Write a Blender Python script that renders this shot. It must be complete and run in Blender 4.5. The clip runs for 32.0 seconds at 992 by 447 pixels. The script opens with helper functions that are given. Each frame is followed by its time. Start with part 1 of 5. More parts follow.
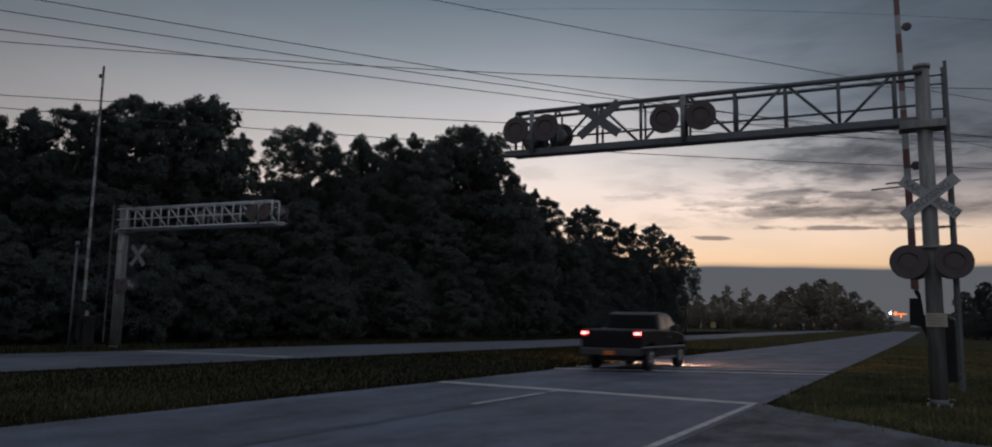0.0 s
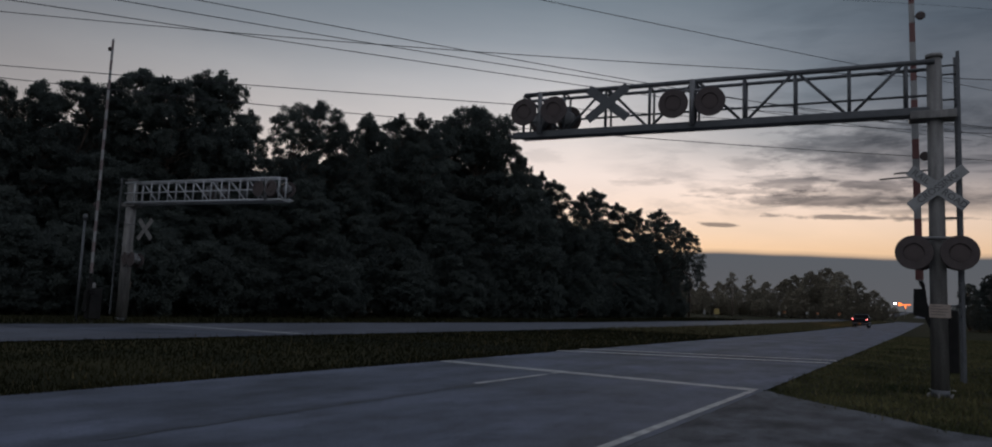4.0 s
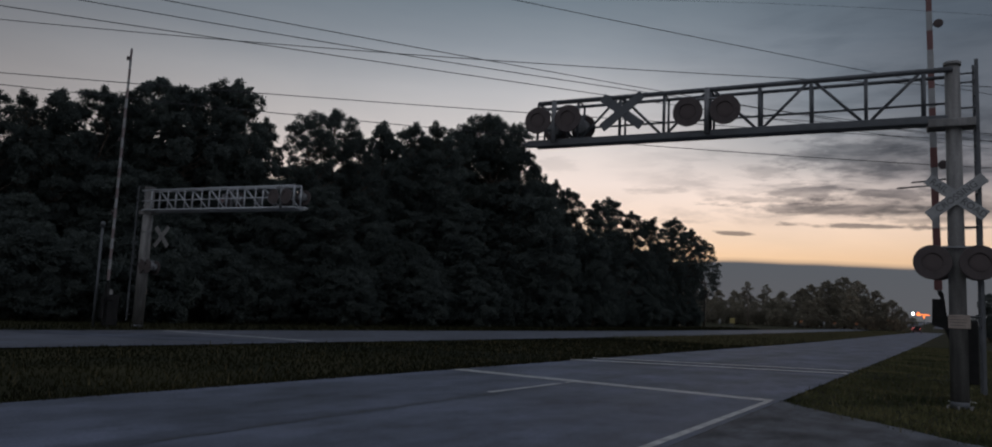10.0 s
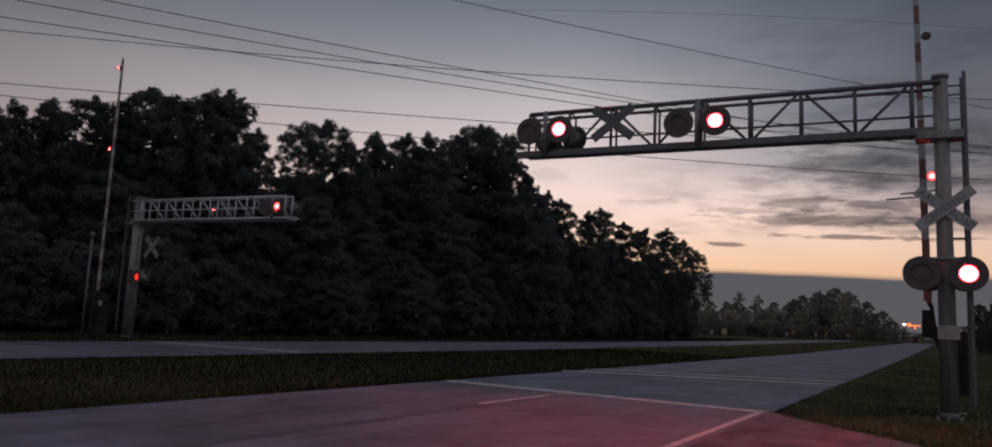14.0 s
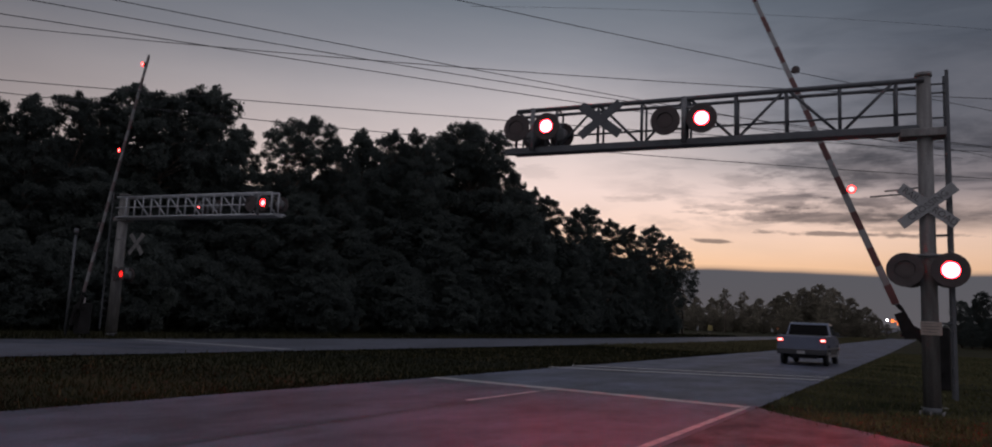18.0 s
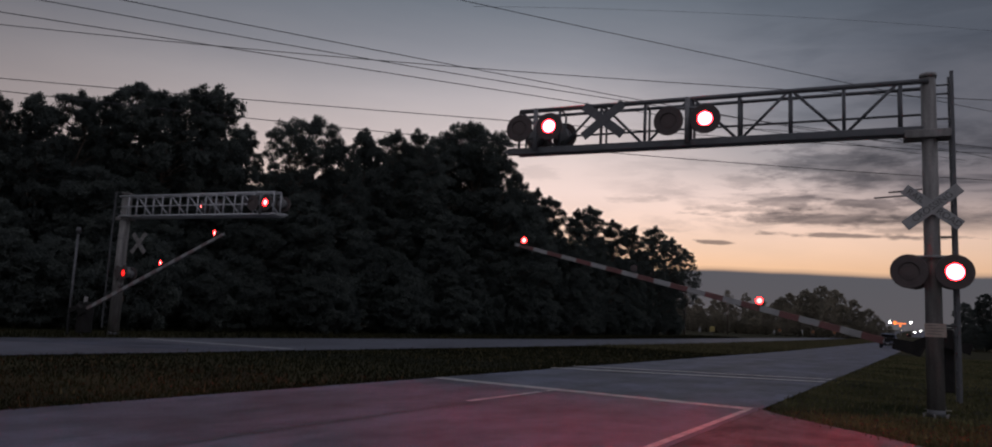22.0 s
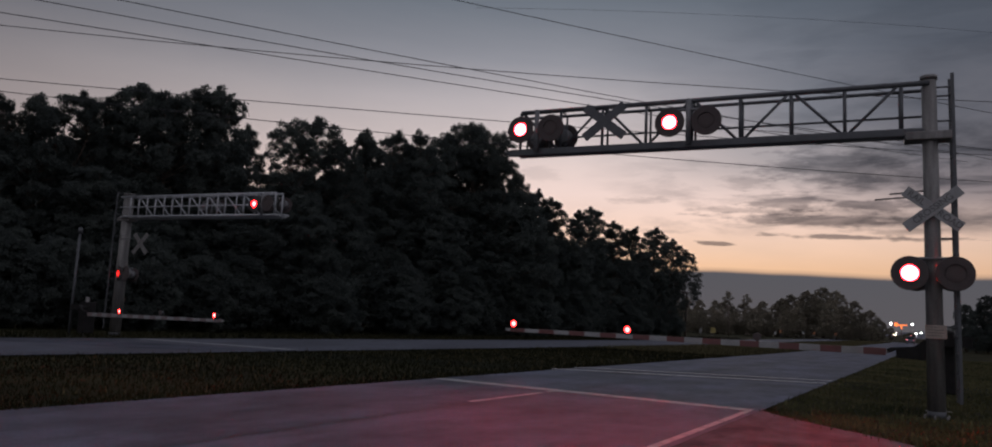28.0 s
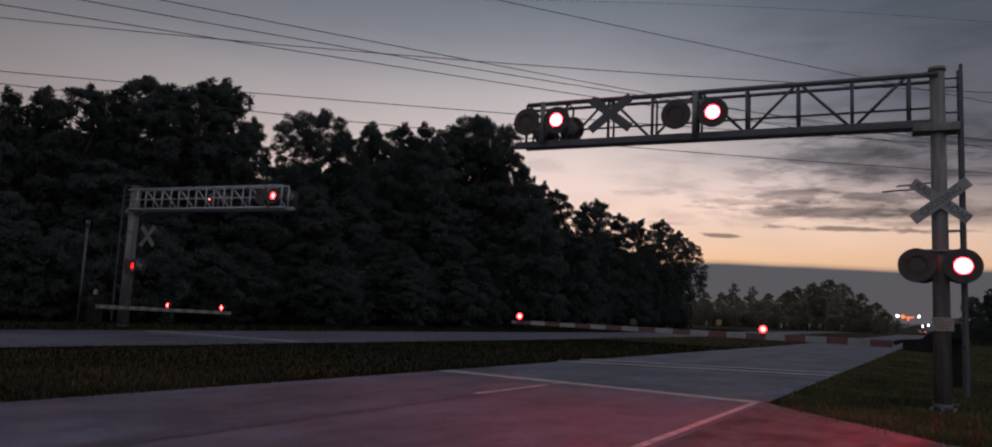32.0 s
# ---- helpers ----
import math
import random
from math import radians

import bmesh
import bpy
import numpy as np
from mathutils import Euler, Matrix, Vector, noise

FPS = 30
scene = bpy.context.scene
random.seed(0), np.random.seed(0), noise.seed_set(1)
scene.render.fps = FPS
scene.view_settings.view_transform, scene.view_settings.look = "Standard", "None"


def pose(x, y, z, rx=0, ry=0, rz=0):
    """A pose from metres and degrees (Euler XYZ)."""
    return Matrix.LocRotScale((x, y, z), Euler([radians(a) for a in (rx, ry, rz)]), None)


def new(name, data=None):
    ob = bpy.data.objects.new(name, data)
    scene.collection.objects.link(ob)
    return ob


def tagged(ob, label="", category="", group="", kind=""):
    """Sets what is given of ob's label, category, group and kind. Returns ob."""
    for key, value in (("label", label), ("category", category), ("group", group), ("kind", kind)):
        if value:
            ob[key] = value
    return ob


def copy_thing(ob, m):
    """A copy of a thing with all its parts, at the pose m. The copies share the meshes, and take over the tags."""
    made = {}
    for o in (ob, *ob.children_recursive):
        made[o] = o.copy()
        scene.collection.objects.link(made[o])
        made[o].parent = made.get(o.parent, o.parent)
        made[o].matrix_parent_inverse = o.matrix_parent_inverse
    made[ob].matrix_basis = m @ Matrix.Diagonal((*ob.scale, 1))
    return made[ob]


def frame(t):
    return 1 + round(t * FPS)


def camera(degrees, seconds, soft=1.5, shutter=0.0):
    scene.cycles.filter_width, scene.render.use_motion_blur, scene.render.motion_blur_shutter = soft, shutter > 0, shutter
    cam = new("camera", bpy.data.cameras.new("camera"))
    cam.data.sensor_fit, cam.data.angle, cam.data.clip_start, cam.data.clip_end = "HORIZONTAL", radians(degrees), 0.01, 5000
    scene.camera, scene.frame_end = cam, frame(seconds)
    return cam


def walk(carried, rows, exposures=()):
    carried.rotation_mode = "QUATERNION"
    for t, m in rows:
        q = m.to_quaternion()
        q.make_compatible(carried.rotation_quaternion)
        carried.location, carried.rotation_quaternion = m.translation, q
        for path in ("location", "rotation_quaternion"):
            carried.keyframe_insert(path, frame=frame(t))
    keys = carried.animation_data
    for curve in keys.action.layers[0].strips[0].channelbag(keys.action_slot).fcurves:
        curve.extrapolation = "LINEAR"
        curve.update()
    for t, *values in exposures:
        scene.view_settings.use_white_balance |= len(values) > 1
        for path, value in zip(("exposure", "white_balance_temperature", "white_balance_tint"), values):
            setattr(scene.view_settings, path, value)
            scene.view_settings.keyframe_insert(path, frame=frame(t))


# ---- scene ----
# ---- camera: a hand-held phone on the apron beside the road, nearly still ----
cam = camera(66.0, 32.0, soft=1.9, shutter=0.5)
EYE = 1.32
PATH = [
    (0, 97.374, -0.982, 29.432, -0.018, 0.019, 0.006),
    (0.5, 97.118, -1.621, 30.394, -0.018, -0.003, 0.003),
    (1, 97.378, -2.497, 29.925, -0.009, 0.005, 0.006),
    (1.5, 98.052, -2.433, 29.243, -0.015, 0.023, 0.011),
    (2, 97.979, -2.118, 29.558, -0.004, 0.008, 0.012),
    (2.5, 96.553, -1.693, 30.407, -0.008, 0.004, 0.009),
    (3, 96.492, -1.819, 30.418, 0.011, -0.026, 0.009),
    (3.5, 95.985, -2.019, 30.012, -0.001, -0.017, -0.003),
    (5.5, 96.428, -2.534, 29.420, -0.008, 0.003, -0.007),
    (6, 96.512, -2.306, 29.432, -0.002, 0.009, -0.001),
    (6.5, 96.903, -2.364, 29.271, -0.002, 0.006, -0.005),
    (7, 96.817, -2.431, 29.685, -0.003, -0.001, 0.005),
    (7.5, 97.011, -2.471, 30.348, 0.000, -0.009, 0.006),
    (8, 97.068, -2.516, 30.590, 0.009, -0.012, 0.002),
    (8.5, 96.961, -2.618, 30.681, -0.000, -0.002, -0.005),
    (9, 96.661, -2.698, 30.446, -0.004, 0.003, -0.001),
    (9.5, 96.564, -2.496, 30.721, -0.002, 0.006, 0.003),
    (10, 96.564, -2.528, 30.753, -0.003, 0.006, 0.001),
    (10.5, 97.179, -2.632, 30.181, -0.001, 0.006, -0.005),
    (11, 97.284, -2.583, 30.247, 0.006, -0.016, -0.000),
    (11.5, 97.141, -2.368, 30.492, 0.004, -0.012, -0.001),
    (12, 96.668, -2.095, 30.442, 0.008, 0.003, -0.000),
    (12.5, 96.593, -2.393, 30.324, -0.000, 0.021, 0.005),
    (13, 96.946, -2.598, 29.952, 0.005, 0.023, -0.001),
    (13.5, 97.401, -2.513, 30.220, 0.015, 0.027, 0.005),
    (15.5, 97.256, -2.732, 29.715, 0.008, 0.032, 0.002),
    (16, 97.784, -2.988, 29.335, 0.019, 0.023, -0.003),
    (16.5, 97.998, -2.949, 28.980, 0.017, 0.015, 0.003),
    (17, 97.982, -2.926, 28.964, 0.016, 0.008, 0.004),
    (17.5, 97.564, -2.891, 29.025, 0.018, 0.009, 0.001),
    (18, 97.190, -2.412, 29.216, 0.010, 0.017, 0.005),
    (18.5, 96.993, -2.603, 29.412, 0.011, 0.024, -0.001),
    (19, 96.992, -2.681, 29.135, 0.013, 0.020, 0.001),
    (19.5, 97.086, -2.844, 29.025, 0.009, 0.029, -0.004),
    (20, 97.179, -3.139, 28.872, 0.007, 0.028, -0.004),
    (20.5, 96.950, -2.939, 29.126, 0.010, 0.029, 0.000),
    (21, 97.384, -2.922, 29.296, 0.005, 0.029, -0.000),
    (21.5, 97.083, -2.663, 29.348, -0.005, 0.041, 0.003),
    (22, 97.217, -2.621, 29.355, -0.013, 0.047, 0.003),
    (22.5, 97.246, -2.686, 29.183, -0.009, 0.036, 0.001),
    (23, 97.521, -2.965, 29.104, -0.006, 0.033, -0.004),
    (23.5, 97.654, -2.988, 29.221, -0.003, 0.027, -0.005),
    (24, 97.273, -2.967, 29.173, -0.009, 0.031, 0.004),
    (24.5, 97.193, -2.992, 28.821, -0.018, 0.039, -0.003),
    (25, 97.111, -2.777, 29.024, -0.013, 0.047, 0.001),
    (25.5, 97.246, -2.974, 29.042, -0.005, 0.044, -0.005),
    (27.5, 97.359, -2.596, 29.307, 0.004, 0.025, 0.003),
    (28, 97.287, -2.707, 29.417, -0.003, 0.015, 0.002),
    (28.5, 97.745, -2.973, 29.357, -0.005, 0.009, 0.006),
    (29, 97.747, -3.169, 29.199, 0.004, 0.016, -0.004),
    (29.5, 97.644, -3.094, 29.472, -0.002, 0.022, -0.004),
    (30, 97.879, -3.080, 29.474, -0.008, 0.016, -0.002),
    (30.5, 98.099, -2.826, 29.414, 0.002, 0.013, 0.009),
    (31, 97.705, -2.835, 29.752, -0.001, 0.012, 0.011),
    (31.5, 97.553, -2.777, 29.698, 0.003, 0.006, 0.003),
    (32, 96.682, -2.713, 29.841, -0.004, 0.001, 0.005),
]
walk(cam, [(t, pose(x, y, EYE + z, rx, ry, rz)) for t, rx, ry, rz, x, y, z in PATH],
     [(0.0, 0.05, 6500, 10), (12.0, 0.0, 6500, 10), (12.5, -0.04, 6850, 20), (24.0, -0.06, 6850, 20), (32.0, -0.12, 6850, 20)])


# ---- world: dusk, sun already down beyond the road ----
def make_world():
    world = bpy.data.worlds.new("dusk")
    scene.world = world
    world.use_nodes = True
    nt = world.node_tree
    nt.nodes.clear()
    N = lambda kind: nt.nodes.new("ShaderNode" + kind)
    L = nt.links.new

    def math_node(op, a, b=None, clamp=False):
        n = N("Math")
        n.operation, n.use_clamp = op, clamp
        for i, v in enumerate((a, b)):
            if v is None:
                continue
            if isinstance(v, (int, float)):
                n.inputs[i].default_value = v
            else:
                L(v, n.inputs[i])
        return n.outputs[0]

    def ramp(fac, stops):
        n = N("ValToRGB")
        el = n.color_ramp.elements
        while len(el) < len(stops):
            el.new(0.5)
        for e, (p, c) in zip(el, stops):
            e.position, e.color = p, (*c, 1)
        L(fac, n.inputs[0])
        return n.outputs[0]

    def mix(fac, a, b, mode="MIX"):
        n = N("Mix")
        n.data_type, n.blend_type = "RGBA", mode
        for sock, v in ((n.inputs[0], fac), (n.inputs[6], a), (n.inputs[7], b)):
            if isinstance(v, (int, float)):
                sock.default_value = v
            elif isinstance(v, tuple):
                sock.default_value = (*v, 1)
            else:
                L(v, sock)
        return n.outputs[2]

    tc = N("TexCoord")
    sep = N("SeparateXYZ")
    L(tc.outputs["Generated"], sep.inputs[0])
    x, y, z = sep.outputs
    zc = math_node("MAXIMUM", z, 0.0)
    # towards the afterglow, 20 degrees left of the road
    dot = math_node("ADD", math_node("MULTIPLY", x, -0.342), math_node("MULTIPLY", y, 0.940))
    glow = math_node("POWER", math_node("MAXIMUM", dot, 0.0), 3.3, True)
    west = ramp(zc, SKY_WEST)
    rest = ramp(zc, SKY_REST)
    sky = mix(glow, rest, west)
    # the paler eastern sky behind and to the right of the road
    east = math_node("ADD", math_node("MULTIPLY", x, 0.75), math_node("MULTIPLY", y, -0.66))
    sky = mix(ramp(math_node("MULTIPLY", math_node("ADD", east, 1.0), 0.5), [(0.42, (0, 0, 0)), (0.72, (1, 1, 1))]), sky, ramp(zc, SKY_BACK))
    # cloud streaks, long along the horizon
    def streaks(su, sv, lo, hi, offset, detail=6.0):
        comb = N("CombineXYZ")
        L(math_node("ADD", math_node("MULTIPLY", x, su), offset), comb.inputs[0])
        L(math_node("ADD", math_node("MULTIPLY", z, sv), math_node("MULTIPLY", x, 0.6)), comb.inputs[1])
        n = N("TexNoise")
        n.inputs["Scale"].default_value, n.inputs["Detail"].default_value = 1.0, detail
        n.inputs["Roughness"].default_value, n.inputs["Distortion"].default_value = 0.6, 0.35
        L(comb.outputs[0], n.inputs["Vector"])
        return ramp(n.outputs[0], [(lo, (0, 0, 0)), (hi, (1, 1, 1))])

    def grey(stops):
        return [(p, (v, v, v)) for p, v in stops]

    side = ramp(math_node("ADD", x, 0.5), grey([(0.10, 0.0), (0.25, 0.55), (0.37, 1.0), (1.0, 1.0)]))
    # a grey sheet over the right of the afterglow, then torn streaks under it
    sheet = mix(1.0, side, ramp(zc, grey([(0.15, 0.0), (0.20, 0.8), (0.26, 1.0), (0.36, 0.65), (0.5, 0.15)])), "MULTIPLY")
    sky = mix(mix(0.3, sheet, streaks(3.0, 14.0, 0.25, 0.55, 5.3), "MULTIPLY"), sky, mix(1.0, sky, (0.37, 0.435, 0.495), "MULTIPLY"))
    right = mix(1.0, ramp(math_node("ADD", x, 0.5), grey([(0.36, 0.0), (0.50, 1.0)])), ramp(zc, grey([(0.115, 0.0), (0.140, 0.65), (0.17, 1.0), (0.26, 0.85), (0.42, 0.2)])), "MULTIPLY")
    sky = mix(right, sky, mix(1.0, sky, (0.44, 0.47, 0.52), "MULTIPLY"))
    mass = mix(1.0, streaks(7.5, 34.0, 0.47, 0.62, 3.1, 7.0), ramp(zc, grey([(0.115, 0.0), (0.135, 1.0), (0.20, 1.0), (0.26, 0.35), (0.40, 0.1), (0.8, 0.3)])), "MULTIPLY")
    mass = mix(1.0, mass, side, "MULTIPLY")
    sky = mix(mass, sky, mix(1.0, sky, (0.40, 0.42, 0.45), "MULTIPLY"))
    # single torn clouds low over the road: bearing x, rise z, half length, half height, depth
    warp = N("TexNoise")
    wv = N("CombineXYZ")
    L(math_node("MULTIPLY", x, 26.0), wv.inputs[0])
    L(math_node("MULTIPLY", z, 105.0), wv.inputs[1])
    L(wv.outputs[0], warp.inputs["Vector"])
    warp.inputs["Scale"].default_value, warp.inputs["Detail"].default_value, warp.inputs["Roughness"].default_value = 1.0, 7.0, 0.65
    ragged = math_node("SUBTRACT", warp.outputs[0], 0.5)
    for cx, cz, rx, rz, depth in CLOUDS:
        u = math_node("MULTIPLY", math_node("SUBTRACT", x, cx), 1 / rx)
        tilt = math_node("MULTIPLY", math_node("SUBTRACT", x, cx), 0.035)
        v = math_node("MULTIPLY", math_node("SUBTRACT", math_node("ADD", z, tilt), cz), 1 / rz)
        d = math_node("SQRT", math_node("ADD", math_node("MULTIPLY", u, u), math_node("MULTIPLY", v, v)))
        d = math_node("ADD", d, math_node("MULTIPLY", ragged, 3.8))
        mask = ramp(math_node("MULTIPLY", d, 0.5), grey([(0.28, depth), (0.62, 0.0)]))
        sky = mix(mask, sky, mix(1.0, sky, (0.36, 0.375, 0.405), "MULTIPLY"))
    veil = streaks(3.0, 8.0, 0.35, 0.75, 1.7)
    sky = mix(veil, sky, mix(1.0, sky, (0.86, 0.88, 0.90), "MULTIPLY"))
    # the low grey cloud bank that ends in a clean edge
    noise2 = N("TexNoise")
    noise2.inputs["Scale"].default_value = 5.0
    L(tc.outputs["Generated"], noise2.inputs["Vector"])
    edge = math_node("ADD", z, math_node("MULTIPLY", math_node("SUBTRACT", noise2.outputs[0], 0.5), 0.012))
    bank = ramp(edge, [(0.0722, (1, 1, 1)), (0.0750, (0, 0, 0))])
    sky = mix(bank, sky, ramp(zc, [(0.0, (0.105, 0.108, 0.118)), (0.075, (0.092, 0.102, 0.118))]))
    # the physical twilight sky gives the rest of its colour
    nishita = N("TexSky")
    nishita.sky_type, nishita.sun_disc = "NISHITA", False
    nishita.sun_elevation, nishita.sun_rotation = radians(-1.0), radians(-20)
    sky = mix(1.0, sky, mix(1.0, nishita.outputs[0], (0.002, 0.002, 0.002), "MULTIPLY"), "ADD")
    bg = N("Background")
    bg.inputs["Strength"].default_value = SKY_STRENGTH
    L(sky, bg.inputs["Color"])
    out = N("OutputWorld")
    L(bg.outputs[0], out.inputs[0])


LENS_POWER = 2200.0
SKY_STRENGTH = 1.0
CLOUDS = [(-0.070, 0.118, 0.100, 0.0026, 1.0), (-0.234, 0.110, 0.026, 0.0026, 1.0), (-0.115, 0.139, 0.105, 0.0075, 0.85), (-0.150, 0.161, 0.044, 0.0095, 0.7),
          (-0.050, 0.155, 0.060, 0.0065, 0.75), (-0.328, 0.163, 0.034, 0.0045, 0.35), (-0.437, 0.193, 0.024, 0.0080, 0.2), (-0.196, 0.186, 0.034, 0.0080, 0.45),
          (-0.075, 0.200, 0.100, 0.0200, 0.6), (-0.190, 0.150, 0.070, 0.0040, 0.5), (-0.300, 0.124, 0.034, 0.0025, 0.3), (-0.03, 0.125, 0.05, 0.004, 0.5)]
SKY_WEST = [(0.0, (0.5, 0.36, 0.28)), (0.076, (0.98, 0.64, 0.38)), (0.10, (1.0, 0.72, 0.51)), (0.13, (0.99, 0.77, 0.63)), (0.17, (0.98, 0.82, 0.74)),
            (0.22, (0.80, 0.73, 0.70)), (0.28, (0.60, 0.59, 0.605)), (0.33, (0.345, 0.38, 0.425)), (0.43, (0.125, 0.18, 0.225)), (1.0, (0.25, 0.28, 0.33))]
SKY_REST = [(0.0, (0.22, 0.20, 0.20)), (0.12, (0.20, 0.19, 0.20)), (0.25, (0.098, 0.103, 0.117)), (0.33, (0.085, 0.097, 0.114)),
            (0.43, (0.085, 0.118, 0.148)), (0.7, (0.20, 0.22, 0.26)), (1.0, (0.25, 0.28, 0.33))]
SKY_BACK = [(0.0, (0.22, 0.22, 0.24)), (0.14, (0.34, 0.345, 0.375)), (0.32, (0.74, 0.76, 0.82)), (0.6, (0.74, 0.77, 0.85)), (1.0, (0.30, 0.33, 0.39))]
make_world()


# ---- materials ----
def material(name, colour, rough=0.7, metal=0.0, vary=0.25, scale=6.0, fine=60.0, bump=0.15, tint=None, per_object=0.0, spec=0.5, stretch=None):
    """A surface with coarse stains, fine grain and a slight relief."""
    m = bpy.data.materials.new(name)
    m.use_nodes = True
    nt = m.node_tree
    b = nt.nodes["Principled BSDF"]
    N = lambda kind: nt.nodes.new("ShaderNode" + kind)
    L = nt.links.new
    tc = N("TexCoord")
    coarse, grain = N("TexNoise"), N("TexNoise")
    for n, s, d in ((coarse, scale, 5.0), (grain, fine, 3.0)):
        n.inputs["Scale"].default_value, n.inputs["Detail"].default_value = s, d
        if stretch and n is coarse:
            mp0 = N("Mapping")
            mp0.inputs["Scale"].default_value = stretch
            L(tc.outputs["Object"], mp0.inputs["Vector"])
            L(mp0.outputs[0], n.inputs["Vector"])
        else:
            L(tc.outputs["Object"], n.inputs["Vector"])
    dark = tuple(c * (1 - vary) for c in colour)
    light = tint or tuple(min(1, c * (1 + vary)) for c in colour)
    r = N("ValToRGB")
    r.color_ramp.elements[0].position, r.color_ramp.elements[0].color = 0.32, (*dark, 1)
    r.color_ramp.elements[1].position, r.color_ramp.elements[1].color = 0.68, (*light, 1)
    L(coarse.outputs[0], r.inputs[0])
    g = N("Mix")
    g.data_type, g.blend_type = "RGBA", "MULTIPLY"
    g.inputs[0].default_value = 0.6
    r2 = N("ValToRGB")
    r2.color_ramp.elements[0].position, r2.color_ramp.elements[0].color = 0.25, (0.7, 0.7, 0.7, 1)
    r2.color_ramp.elements[1].position, r2.color_ramp.elements[1].color = 0.75, (1.25, 1.25, 1.25, 1)
    L(grain.outputs[0], r2.inputs[0])
    L(r.outputs[0], g.inputs[6])
    L(r2.outputs[0], g.inputs[7])
    colour_out = g.outputs[2]
    if per_object:
        info, hsv, mp = N("ObjectInfo"), N("HueSaturation"), N("MapRange")
        mp.inputs["To Min"].default_value, mp.inputs["To Max"].default_value = 1 - per_object, 1 + per_object
        L(info.outputs["Random"], mp.inputs["Value"])
        L(mp.outputs[0], hsv.inputs["Value"])
        L(colour_out, hsv.inputs["Color"])
        colour_out = hsv.outputs[0]
    L(colour_out, b.inputs["Base Color"])
    rr = N("MapRange")
    rr.inputs["To Min"].default_value, rr.inputs["To Max"].default_value = max(0.02, rough - 0.12), min(1, rough + 0.12)
    L(coarse.outputs[0], rr.inputs["Value"])
    L(rr.outputs[0], b.inputs["Roughness"])
    b.inputs["Metallic"].default_value = metal
    b.inputs["Specular IOR Level"].default_value = spec
    if bump:
        bp = N("Bump")
        bp.inputs["Strength"].default_value, bp.inputs["Distance"].default_value = bump, 0.01
        L(grain.outputs[0], bp.inputs["Height"])
        L(bp.outputs[0], b.inputs["Normal"])
    return m


def foliage_material(name, colour, tint, through_light=0.5):
    """Thin leaves that pass part of the light on."""
    m = material(name, colour, 0.85, vary=0.3, scale=0.6, fine=7, bump=0, per_object=0.22, tint=tint, spec=0.08)
    nt = m.node_tree
    b, out = nt.nodes["Principled BSDF"], nt.nodes["Material Output"]
    tr, mx = nt.nodes.new("ShaderNodeBsdfTranslucent"), nt.nodes.new("ShaderNodeMixShader")
    nt.links.new(b.inputs["Base Color"].links[0].from_socket, tr.inputs["Color"])
    mx.inputs[0].default_value = through_light
    nt.links.new(b.outputs[0], mx.inputs[1])
    nt.links.new(tr.outputs[0], mx.inputs[2])
    nt.links.new(mx.outputs[0], out.inputs["Surface"])
    return m


